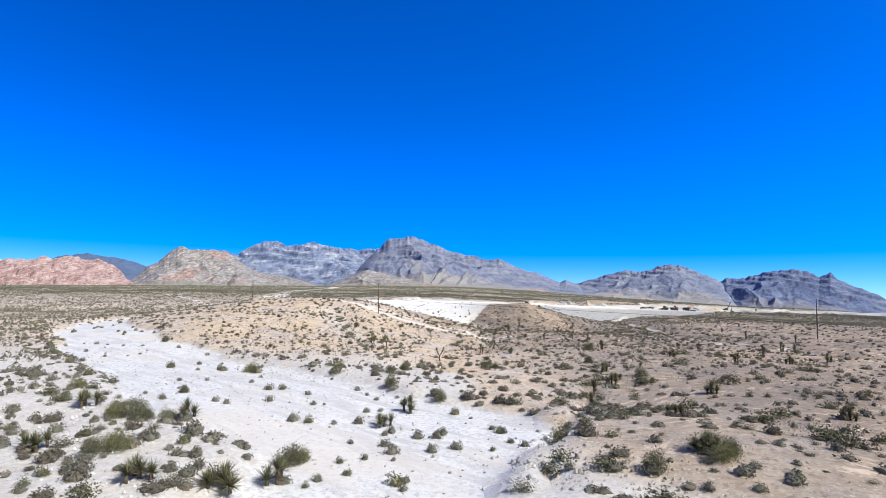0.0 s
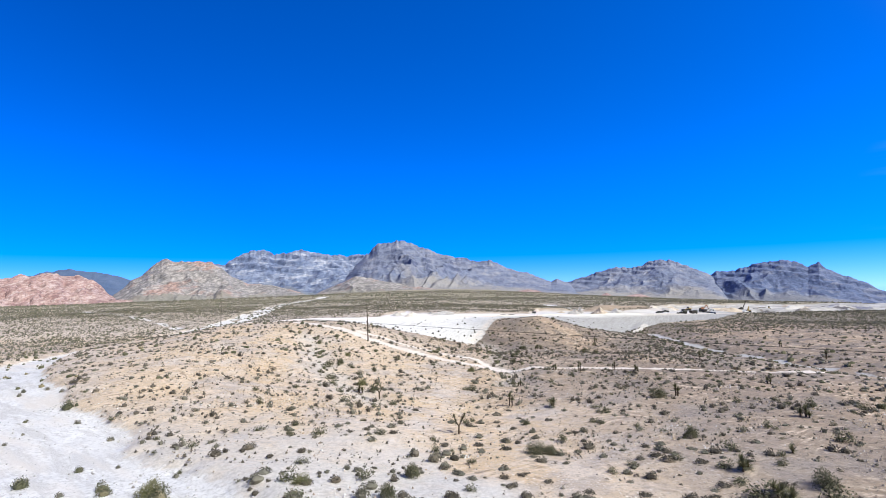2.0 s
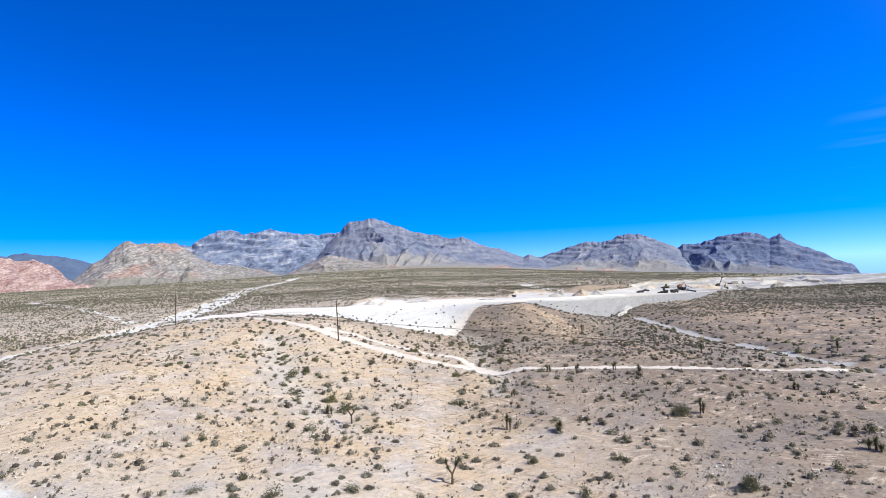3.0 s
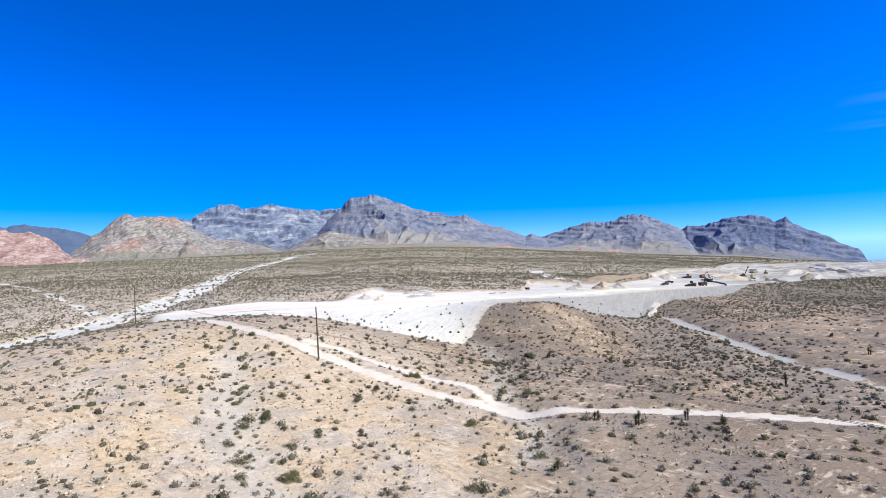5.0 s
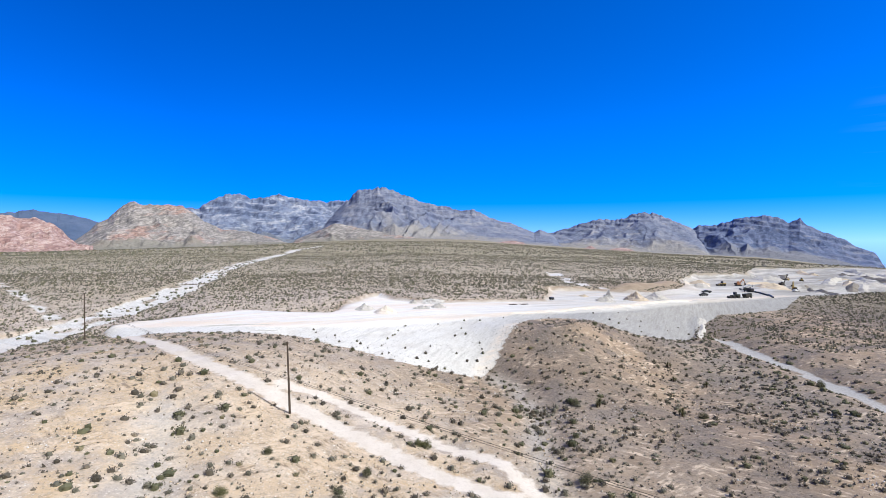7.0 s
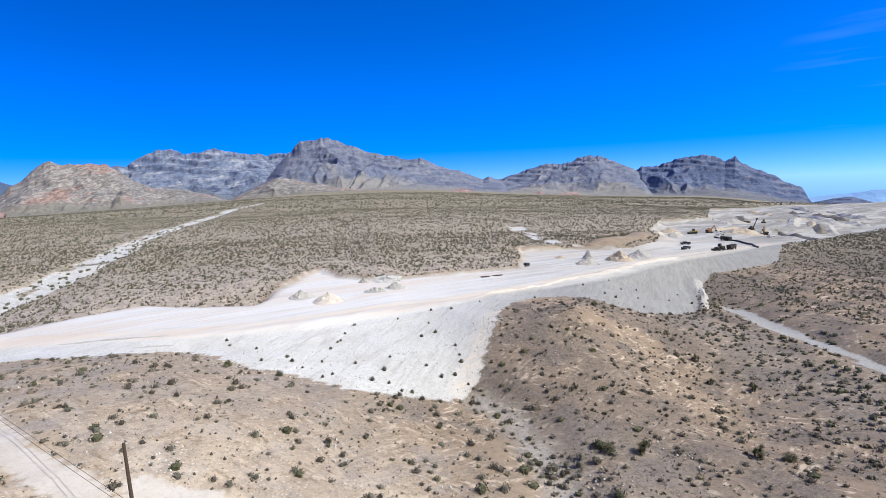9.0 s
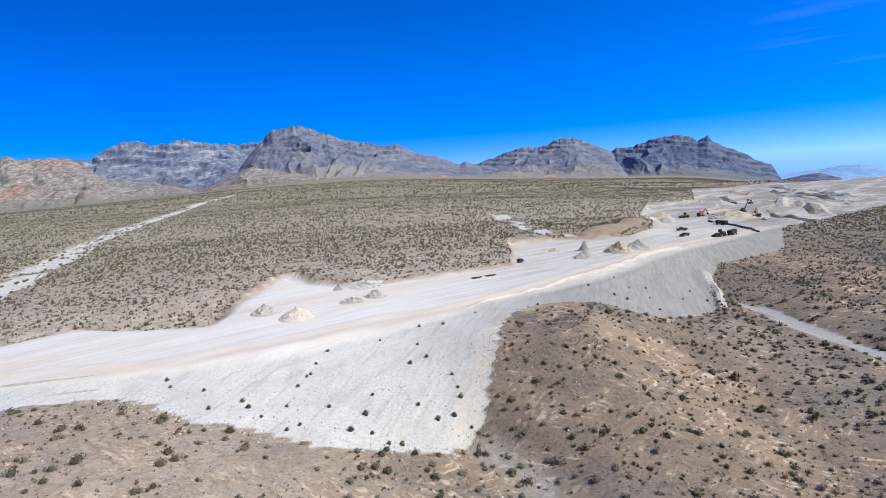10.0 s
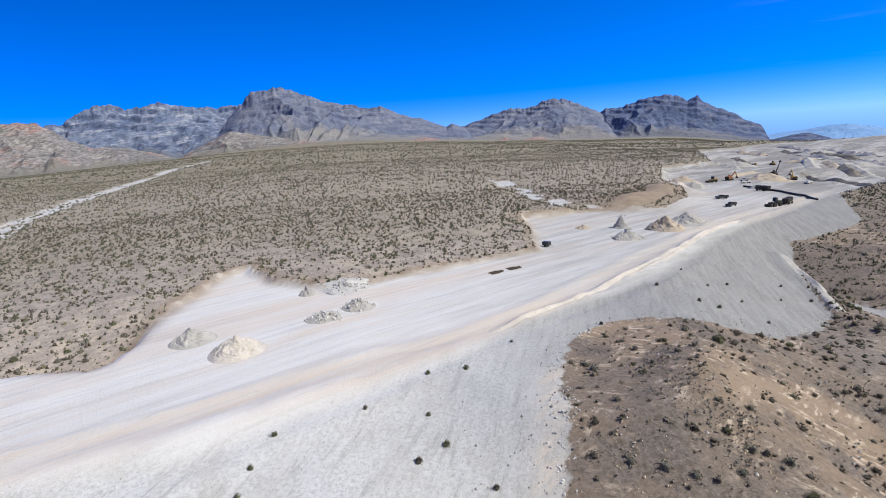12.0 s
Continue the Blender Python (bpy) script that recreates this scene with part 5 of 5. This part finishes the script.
# ---- heaps ----
def heap(name, x, y, wide, high, seed, label, skin=None, peaks=1, rubble=0):
    r = np.random.RandomState(seed)
    n, k = 26, 40
    tops = [(0.0, 0.0, 1.0)] + [(r.uniform(-0.5, 0.5), r.uniform(-0.3, 0.3), r.uniform(0.55, 0.85)) for _ in range(peaks - 1)]
    rad, ang = np.meshgrid(np.linspace(0, 1, n), np.linspace(0, 2 * math.pi, k, endpoint=False))
    px, py = rad * np.cos(ang) * (1 + 0.12 * np.sin(3 * ang + seed)), rad * np.sin(ang)
    h = np.max([th * np.clip(1 - np.hypot(px - tx, py - ty) / (0.85 * th + 0.1), 0, 1) ** 1.1 for tx, ty, th in tops], 0)
    gully = 1 - np.abs(rumple(px + 0.3 * py, py, 0.42, seed))
    low = smooth(0.0, 0.25, h)
    h = h * (0.62 + 0.38 * gully) + (0.11 * rumple(px * 4, py * 4, 1.0, seed + 2) + 0.07 * rumple(px * 9, py * 9, 1.0, seed + 1) + 0.04 * rumple(px * 19, py * 19, 1.0, seed + 4)) * low
    h = np.maximum(h, 0) + 0.03 * smooth(1.0, 0.75, rad)
    wx, wy = x + px * wide / 2, y + py * wide / 2
    z = ground_at(wx, wy) + h * high - 0.06 * rad
    index = np.arange(n * k).reshape(k, n)
    nxt = np.roll(index, -1, 0)
    quads = np.stack([index[:, :-1], index[:, 1:], nxt[:, 1:], nxt[:, :-1]], -1).reshape(-1, 4)
    v = np.stack([wx, wy, z], -1).reshape(-1, 3)
    ob = tagged(new(name, mesh_of(name, v, quads, skin or HEAP, False)), label, "heap", "heaps on the site")
    if rubble:
        rubble = 3 * rubble
        pick, size = r.randint(0, len(v), rubble), 0.12 + 0.32 * r.rand(rubble) ** 2
        rv, rf = strew(lump(seed, 2, 5, 0.7), v[pick] + r.normal(size=(rubble, 3)) * (0.3, 0.3, 0.02), size, r.uniform(0, 6.28, rubble), np.ones(rubble))
        rocks = new("rubble", mesh_of("rubble", rv, rf, PEBBLE))
        rocks.parent = ob
        tagged(rocks, "broken pale boulders", kind="stuff")
    return ob


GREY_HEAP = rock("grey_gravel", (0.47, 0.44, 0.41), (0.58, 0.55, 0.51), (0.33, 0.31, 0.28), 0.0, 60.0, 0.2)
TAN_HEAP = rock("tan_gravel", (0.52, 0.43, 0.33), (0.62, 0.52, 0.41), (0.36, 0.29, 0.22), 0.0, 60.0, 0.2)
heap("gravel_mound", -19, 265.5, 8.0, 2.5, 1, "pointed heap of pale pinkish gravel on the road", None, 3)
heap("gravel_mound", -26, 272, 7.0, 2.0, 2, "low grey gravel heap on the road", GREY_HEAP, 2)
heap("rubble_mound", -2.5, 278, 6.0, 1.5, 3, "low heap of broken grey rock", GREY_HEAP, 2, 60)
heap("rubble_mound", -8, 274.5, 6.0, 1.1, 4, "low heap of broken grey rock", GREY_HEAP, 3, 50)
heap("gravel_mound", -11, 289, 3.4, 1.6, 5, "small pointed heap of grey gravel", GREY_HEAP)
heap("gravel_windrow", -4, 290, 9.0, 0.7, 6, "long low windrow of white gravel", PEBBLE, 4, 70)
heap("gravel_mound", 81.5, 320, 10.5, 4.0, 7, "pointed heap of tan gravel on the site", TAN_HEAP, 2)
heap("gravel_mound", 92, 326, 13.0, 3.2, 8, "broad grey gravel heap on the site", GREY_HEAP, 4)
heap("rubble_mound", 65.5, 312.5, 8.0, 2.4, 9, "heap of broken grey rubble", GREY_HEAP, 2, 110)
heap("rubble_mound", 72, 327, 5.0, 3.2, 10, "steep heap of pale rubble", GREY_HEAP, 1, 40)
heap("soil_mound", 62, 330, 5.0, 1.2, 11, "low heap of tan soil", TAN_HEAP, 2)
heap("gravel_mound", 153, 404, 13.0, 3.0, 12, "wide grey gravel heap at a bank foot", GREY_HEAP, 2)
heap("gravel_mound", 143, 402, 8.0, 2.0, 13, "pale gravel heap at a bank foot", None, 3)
heap("gravel_mound", 172, 390, 7.0, 1.8, 14, "grey gravel heap beside a trench edge", GREY_HEAP, 2)
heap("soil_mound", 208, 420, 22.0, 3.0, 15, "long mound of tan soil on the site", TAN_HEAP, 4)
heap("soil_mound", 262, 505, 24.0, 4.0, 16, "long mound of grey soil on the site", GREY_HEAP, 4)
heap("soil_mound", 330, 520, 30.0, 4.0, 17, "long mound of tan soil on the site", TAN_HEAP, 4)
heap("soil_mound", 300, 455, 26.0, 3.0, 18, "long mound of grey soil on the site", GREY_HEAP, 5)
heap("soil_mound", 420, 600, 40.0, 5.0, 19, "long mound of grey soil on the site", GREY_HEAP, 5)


def berm(line, high, wide, seed, label, skin):
    """A ridge of pushed-up soil along a line on the ground."""
    r = np.random.RandomState(seed)
    pts = []
    for (ax, ay), (bx, by) in zip(line, line[1:]):
        n = max(2, int(math.hypot(bx - ax, by - ay) / 1.6))
        pts += [(ax + (bx - ax) * k / n, ay + (by - ay) * k / n) for k in range(n)]
    pts = np.array(pts + [line[-1]], float)
    along = np.gradient(pts, axis=0)
    along /= np.linalg.norm(along, axis=1)[:, None]
    side = np.stack([-along[:, 1], along[:, 0]], -1)
    s = np.linspace(-1, 1, 11)
    x = pts[:, 0:1] + side[:, 0:1] * s * wide / 2 * r.uniform(0.8, 1.2, (len(pts), 1))
    y = pts[:, 1:2] + side[:, 1:2] * s * wide / 2
    taper = np.minimum(1, np.minimum(np.arange(len(pts)), np.arange(len(pts))[::-1]) / 4.0)[:, None]
    h = (1 - np.abs(s)) ** 0.8 * taper * (0.75 + 0.35 * rumple(x, y, 5, seed)) + 0.1 * rumple(x, y, 1.7, seed + 1) * (np.abs(s) < 0.95)
    z = ground_at(x, y) + h * high - 0.08
    n, k = x.shape
    index = np.arange(n * k).reshape(n, k)
    quads = np.stack([index[:-1, :-1], index[:-1, 1:], index[1:, 1:], index[1:, :-1]], -1).reshape(-1, 4)
    return tagged(new("earth_berm", mesh_of("earth_berm", np.stack([x, y, z], -1).reshape(-1, 3), quads, skin)), label, "berm", "berms on the site")


# darker soil for some of the ridges
DARK_HEAP = rock("dark_soil", (0.20, 0.18, 0.155), (0.28, 0.25, 0.215), (0.11, 0.10, 0.085), 0.0, 60.0, 0.2)
for k, (line, high, wide, skin) in enumerate((
        ([(288, 454), (269, 433), (254, 415)], 2.4, 7, DARK_HEAP), ([(355, 555), (345, 537), (300, 488), (269, 454)], 2.2, 8, GREY_HEAP), ([(317, 495), (296, 468), (276, 445)], 2.0, 7, TAN_HEAP),
        ([(302, 466), (285, 443), (264, 420), (258, 404)], 1.8, 6, GREY_HEAP), ([(236, 428), (222, 404), (214, 382), (205, 364)], 1.5, 4, DARK_HEAP), ([(262, 524), (255, 505), (246, 486)], 1.8, 6, GREY_HEAP),
        ([(452, 667), (403, 574), (348, 478)], 2.6, 9, DARK_HEAP), ([(395, 600), (360, 520), (322, 450)], 2.2, 8, GREY_HEAP), ([(230, 452), (214, 446), (200, 440)], 1.6, 5, TAN_HEAP),
        ([(520, 740), (450, 610), (395, 520)], 3.0, 10, GREY_HEAP), ([(340, 600), (318, 565), (300, 540)], 2.0, 7, DARK_HEAP), ([(430, 700), (400, 650), (380, 610)], 2.6, 9, TAN_HEAP))):
    berm(line, high, wide, 200 + 3 * k, ("dark" if skin is DARK_HEAP else "grey" if skin is GREY_HEAP else "tan") + " ridge of pushed-up soil on the building site", skin)
berm([(99, 300.5), (93, 290), (88, 280.5), (83, 273), (79, 267)], 0.9, 2.4, 261, "pale ridge of pushed-up gravel along the foot of the fill", GREY_HEAP)
berm([(14, 260.5), (30, 269.5), (44, 279), (62, 292), (86, 311), (108, 324)], 0.55, 2.6, 267, "pale ridge of pushed-up soil along the road edge", HEAP)
berm([(-69, 243.6), (-60, 243.2), (-51, 243), (-42, 243.2)], 0.28, 0.9, 251, "low windrow of grey soil along the road edge", GREY_HEAP)
berm([(-57, 237.6), (-49.5, 238.3), (-41, 238.8)], 0.25, 0.8, 257, "low windrow of grey soil along the road edge", GREY_HEAP)
heap("soil_mound", 170, 436, 14.0, 3.2, 23, "wide heap of pinkish soil at the edge of the brush", TAN_HEAP, 4)
heap("gravel_mound", 160, 414, 9.0, 2.6, 24, "pointed heap of pinkish gravel beside the bank", None, 2)


# ---- machines ----
YELLOW = plain_skin("machine_yellow", (0.45, 0.32, 0.10), 0.6, 0.0, (0.28, 0.22, 0.12), 1.5)
ORANGE = plain_skin("machine_orange", (0.34, 0.15, 0.07), 0.6, 0.0, (0.2, 0.12, 0.08), 1.5)
IRON = plain_skin("dark_iron", (0.05, 0.047, 0.045), 0.7, 0.3, (0.12, 0.09, 0.07), 2.0)
RUBBER = plain_skin("dusty_rubber", (0.03, 0.03, 0.03), 0.9, 0.0, (0.10, 0.09, 0.075), 2.0)
WHITE = plain_skin("white_paint", (0.75, 0.75, 0.74), 0.35, 0.0, (0.6, 0.57, 0.52), 1.0)
CHARCOAL = plain_skin("charcoal_paint", (0.045, 0.047, 0.052), 0.35, 0.0, (0.10, 0.095, 0.085), 1.0)
OLIVE_PAINT = plain_skin("dark_green_paint", (0.05, 0.06, 0.045), 0.5, 0.0, (0.11, 0.10, 0.08), 1.0)
GLASS = plain_skin("dark_window_glass", (0.02, 0.025, 0.03), 0.08)
# black that stands for the shade along a trench edge
TRENCH_SHADE = plain_skin("trench_shade_black", (0.025, 0.025, 0.027), 0.5, 0.0, (0.08, 0.075, 0.07), 0.8)


def slab(size, at, turn=(0, 0, 0), bevel=0.06, taper=None):
    """A box with rounded edges, its middle at that place; taper narrows its top."""
    bm = bmesh.new()
    bmesh.ops.create_cube(bm, size=1.0)
    for v in bm.verts:
        if taper and v.co.z > 0:
            v.co.x, v.co.y = v.co.x * taper[0], v.co.y * taper[1]
        v.co = Vector((v.co.x * size[0], v.co.y * size[1], v.co.z * size[2]))
    bmesh.ops.bevel(bm, geom=bm.edges[:], offset=min(bevel, min(size) * 0.3), segments=1, affect="EDGES")
    bmesh.ops.transform(bm, matrix=Matrix.Translation(at) @ Euler([radians(a) for a in turn]).to_matrix().to_4x4(), verts=bm.verts[:])
    return bm


def drum(radius, width, at, axis="Y", segments=16):
    bm = bmesh.new()
    turn = Matrix.Rotation(radians(90), 4, "X") if axis == "Y" else Matrix.Identity(4)
    bmesh.ops.create_cone(bm, cap_ends=True, segments=segments, radius1=radius, radius2=radius, depth=width, matrix=Matrix.Translation(at) @ turn)
    return bm


def beam(a, b, deep, wide):
    """A boom between two points in the plane y = const, deepest near its root."""
    a, b = Vector(a), Vector(b)
    d = b - a
    bm = slab((d.length, wide, deep), (0, 0, 0), bevel=0.05)
    for v in bm.verts:
        v.co.z *= 1.0 - 0.35 * (v.co.x / d.length + 0.5)
    turn = math.atan2(d.z, d.x)
    bmesh.ops.transform(bm, matrix=Matrix.Translation((a + b) / 2) @ Matrix.Rotation(-turn, 4, "Y"), verts=bm.verts[:])
    return bm


def excavator(x, y, facing, skin, tint, elbow, tip):
    base = new("excavator")
    for side in (-1.15, 1.15):
        bm = slab((4.2, 0.6, 0.85), (0, side, 0.45), bevel=0.3)
        track = part("track", bm, IRON, base)
        for wx in (-1.6, -0.55, 0.55, 1.6):
            part("roller", drum(0.28, 0.66, (wx, side, 0.42)), RUBBER, track)
    part("undercarriage", slab((2.4, 2.0, 0.5), (0, 0, 0.8)), IRON, base)
    house = part("house", slab((3.3, 2.7, 1.1), (-0.5, 0, 1.65), bevel=0.15), skin, base)
    part("engine_cover", slab((1.6, 2.5, 0.45), (-1.2, 0, 2.35), bevel=0.12), skin, house)
    part("counterweight", slab((0.7, 2.7, 1.2), (-2.3, 0, 1.7), bevel=0.25), IRON, house)
    cab = part("cab", slab((1.5, 1.0, 1.6), (0.45, 0.8, 2.6), bevel=0.12, taper=(0.85, 0.9)), skin, base)
    part("windscreen", slab((0.06, 0.85, 1.1), (1.17, 0.8, 2.65), (0, -8, 0), 0.02), GLASS, cab)
    part("side_window", slab((1.0, 0.05, 0.8), (0.4, 1.3, 2.8), (0, 0, 0), 0.02), GLASS, cab)
    boom = part("boom", beam((0.9, -0.1, 1.9), elbow, 0.75, 0.45), skin, base)
    part("boom_cylinder", beam((1.2, -0.1, 1.3), tuple((Vector((0.9, -0.1, 1.9)) + Vector(elbow)) / 2), 0.2, 0.2), IRON, boom)
    part("stick", beam(elbow, tip, 0.55, 0.36), skin, base)
    bucket = slab((1.0, 1.3, 1.0), (tip[0] - 0.2, -0.1, tip[2] - 0.3), (0, 25, 0), 0.2, (1.3, 1.0))
    part("bucket", bucket, IRON, base)
    base.matrix_world = pose(x, y, float(ground_at(x, y)), 0, 0, facing) @ Matrix.Scale(0.82, 4)
    return tagged(base, tint + " tracked excavator with its arm raised on pale ground", "excavator", "site machines")


def wheels(base, spots, radius, width):
    for wx, wy in spots:
        tyre = part("wheel", drum(radius, width, (wx, wy, radius)), RUBBER, base)
        part("rim", drum(radius * 0.5, width + 0.04, (wx, wy, radius), segments=10), IRON, tyre)


def loader(x, y, facing, skin, tint):
    base = new("wheel_loader")
    wheels(base, [(-1.6, -1.15), (-1.6, 1.15), (1.5, -1.15), (1.5, 1.15)], 0.85, 0.7)
    part("rear_body", slab((2.8, 1.9, 1.2), (-1.7, 0, 1.75), bevel=0.2), skin, base)
    part("front_frame", slab((1.7, 1.3, 0.9), (1.1, 0, 1.4), bevel=0.12), skin, base)
    cab = part("cab", slab((1.5, 1.5, 1.6), (-0.1, 0, 2.85), bevel=0.12, taper=(0.85, 0.9)), CHARCOAL, base)
    part("windscreen", slab((0.06, 1.2, 1.0), (0.66, 0, 2.9), (0, -8, 0), 0.02), GLASS, cab)
    for side in (-0.6, 0.6):
        part("lift_arm", beam((0.9, side, 1.9), (3.1, side, 0.8), 0.35, 0.25), skin, base)
    part("bucket", slab((1.2, 2.9, 1.1), (3.6, 0, 0.65), (0, -12, 0), 0.2, (1.3, 1.0)), IRON, base)
    base.matrix_world = pose(x, y, float(ground_at(x, y)), 0, 0, facing) @ Matrix.Scale(0.8, 4)
    return tagged(base, tint + " wheel loader parked on the graded road", "loader", "site machines")


def dump_truck(x, y, facing, skin, tint):
    base = new("dump_truck")
    wheels(base, [(2.2, -1.0), (2.2, 1.0), (-1.0, -1.0), (-1.0, 1.0), (-2.3, -1.0), (-2.3, 1.0)], 0.55, 0.4)
    part("chassis", slab((7.2, 1.0, 0.35), (-0.2, 0, 0.85)), IRON, base)
    cab = part("cab", slab((1.9, 2.2, 1.7), (2.4, 0, 1.95), bevel=0.15, taper=(0.85, 0.95)), skin, base)
    part("windscreen", slab((0.06, 1.8, 0.7), (3.26, 0, 2.3), (0, -10, 0), 0.02), GLASS, cab)
    part("hood", slab((0.9, 1.7, 0.9), (3.6, 0, 1.4), bevel=0.15), skin, base)
    part("dump_bed", slab((4.4, 2.4, 1.5), (-1.4, 0, 1.9), bevel=0.08, taper=(1.08, 1.04)), IRON, base)
    base.matrix_world = pose(x, y, float(ground_at(x, y)), 0, 0, facing) @ Matrix.Scale(0.8, 4)
    return tagged(base, tint + " dump truck standing on the site", "truck", "site machines")


def pickup(x, y, facing, skin, tint):
    base = new("pickup_truck")
    wheels(base, [(1.75, -0.85), (1.75, 0.85), (-1.75, -0.85), (-1.75, 0.85)], 0.4, 0.28)
    part("lower_body", slab((5.6, 1.95, 0.65), (0, 0, 0.85), bevel=0.14), skin, base)
    cab = part("cab", slab((2.3, 1.75, 0.75), (0.25, 0, 1.5), bevel=0.16, taper=(0.75, 0.88)), skin, base)
    part("windscreen", slab((0.05, 1.45, 0.6), (1.2, 0, 1.5), (0, -38, 0), 0.02), GLASS, cab)
    for side in (-0.83, 0.83):
        part("side_window", slab((1.6, 0.05, 0.42), (0.25, side, 1.55), (math.copysign(7, side), 0, 0), 0.02), GLASS, cab)
    part("hood", slab((1.5, 1.8, 0.25), (2.0, 0, 1.2), bevel=0.1), skin, base)
    part("bed_wall", slab((0.1, 1.85, 0.45), (-2.7, 0, 1.25), bevel=0.04), skin, base)
    for side in (-0.9, 0.9):
        part("bed_wall", slab((1.9, 0.1, 0.45), (-1.8, side, 1.25), bevel=0.04), skin, base)
    base.matrix_world = pose(x, y, float(ground_at(x, y)), 0, 0, facing) @ Matrix.Scale(0.8, 4)
    return tagged(base, tint + " pickup truck parked on pale gravel", "pickup", "parked trucks")


def trailer(x, y, facing):
    base = new("utility_trailer")
    wheels(base, [(0, -0.95), (0, 0.95)], 0.35, 0.25)
    part("box", slab((2.6, 1.8, 1.2), (0, 0, 1.15), bevel=0.08), CHARCOAL, base)
    part("drawbar", beam((1.3, 0, 0.55), (2.9, 0, 0.45), 0.12, 0.12), IRON, base)
    base.matrix_world = pose(x, y, float(ground_at(x, y)), 0, 0, facing) @ Matrix.Scale(0.7, 4)
    return tagged(base, "small dark box trailer standing on pale gravel", "trailer")


pickup(137, 367.5, 165, CHARCOAL, "dark grey")
pickup(125.5, 349, 200, CHARCOAL, "black")
loader(137, 343, 190, OLIVE_PAINT, "dark")
dump_truck(144.5, 345.5, 30, OLIVE_PAINT, "dusty dark")
excavator(190, 427, 10, ORANGE, "orange", (4.2, -0.1, 5.2), (6.2, -0.1, 1.6))
loader(177.5, 423.5, 185, YELLOW, "yellow")
pickup(193.5, 421, 150, WHITE, "white")
pickup(186, 411.5, 170, WHITE, "white")
excavator(224, 435, 15, IRON, "dark", (3.4, -0.1, 5.8), (5.2, -0.1, 9.0))
excavator(221, 420, 70, YELLOW, "yellow", (3.0, -0.1, 6.4), (5.4, -0.1, 3.4))
dump_truck(283, 515, 20, YELLOW, "yellow")
dump_truck(168, 382, 100, OLIVE_PAINT, "dark")
loader(287, 503, 60, YELLOW, "yellow")
pickup(204, 395, 20, WHITE, "white")
trailer(43.2, 310.6, -60)


def trench_edge_pipe(line, radius):
    base = new("black_pipe")
    for (ax, ay), (bx, by) in zip(line, line[1:]):
        n = max(1, int(math.hypot(bx - ax, by - ay) / 6))
        for k in range(n):
            a, b = (ax + (bx - ax) * k / n, ay + (by - ay) * k / n), (ax + (bx - ax) * (k + 1) / n, ay + (by - ay) * (k + 1) / n)
            a, b = Vector((*a, float(ground_at(*a)) + radius)), Vector((*b, float(ground_at(*b)) + radius))
            bm = bmesh.new()
            bmesh.ops.create_cone(bm, cap_ends=True, segments=14, radius1=radius, radius2=radius * 0.97, depth=(b - a).length * 0.985,
                                  matrix=Matrix.Translation((a + b) / 2) @ (b - a).to_track_quat("Z", "Y").to_matrix().to_4x4())
            part("trench_edge_length", bm, TRENCH_SHADE, base)
    return tagged(base, "black pipe string standing in for a shaded trench edge on the site", "pipe")


# pipe added in place of a trench edge that lies dark in shade
trench_edge_pipe([(173, 398), (170, 375), (164, 358), (158, 347)], 0.38)


def timber_stack(x, y, facing):
    base = new("timber_mats")
    for k in range(5):
        part("timber", slab((3.2, 0.4, 0.3), ((k % 2) * 1.6, -0.9 + 0.45 * k, 0.16), (0, 0, 6 * (k % 3)), 0.03), POLE, base)
    base.matrix_world = pose(x, y, float(ground_at(x, y)), 0, 0, facing) @ Matrix.Scale(0.65, 4)
    return tagged(base, "dark timber mats lying on the road", "timber")


timber_stack(24.2, 290.8, 20)
timber_stack(28.5, 293, 12)
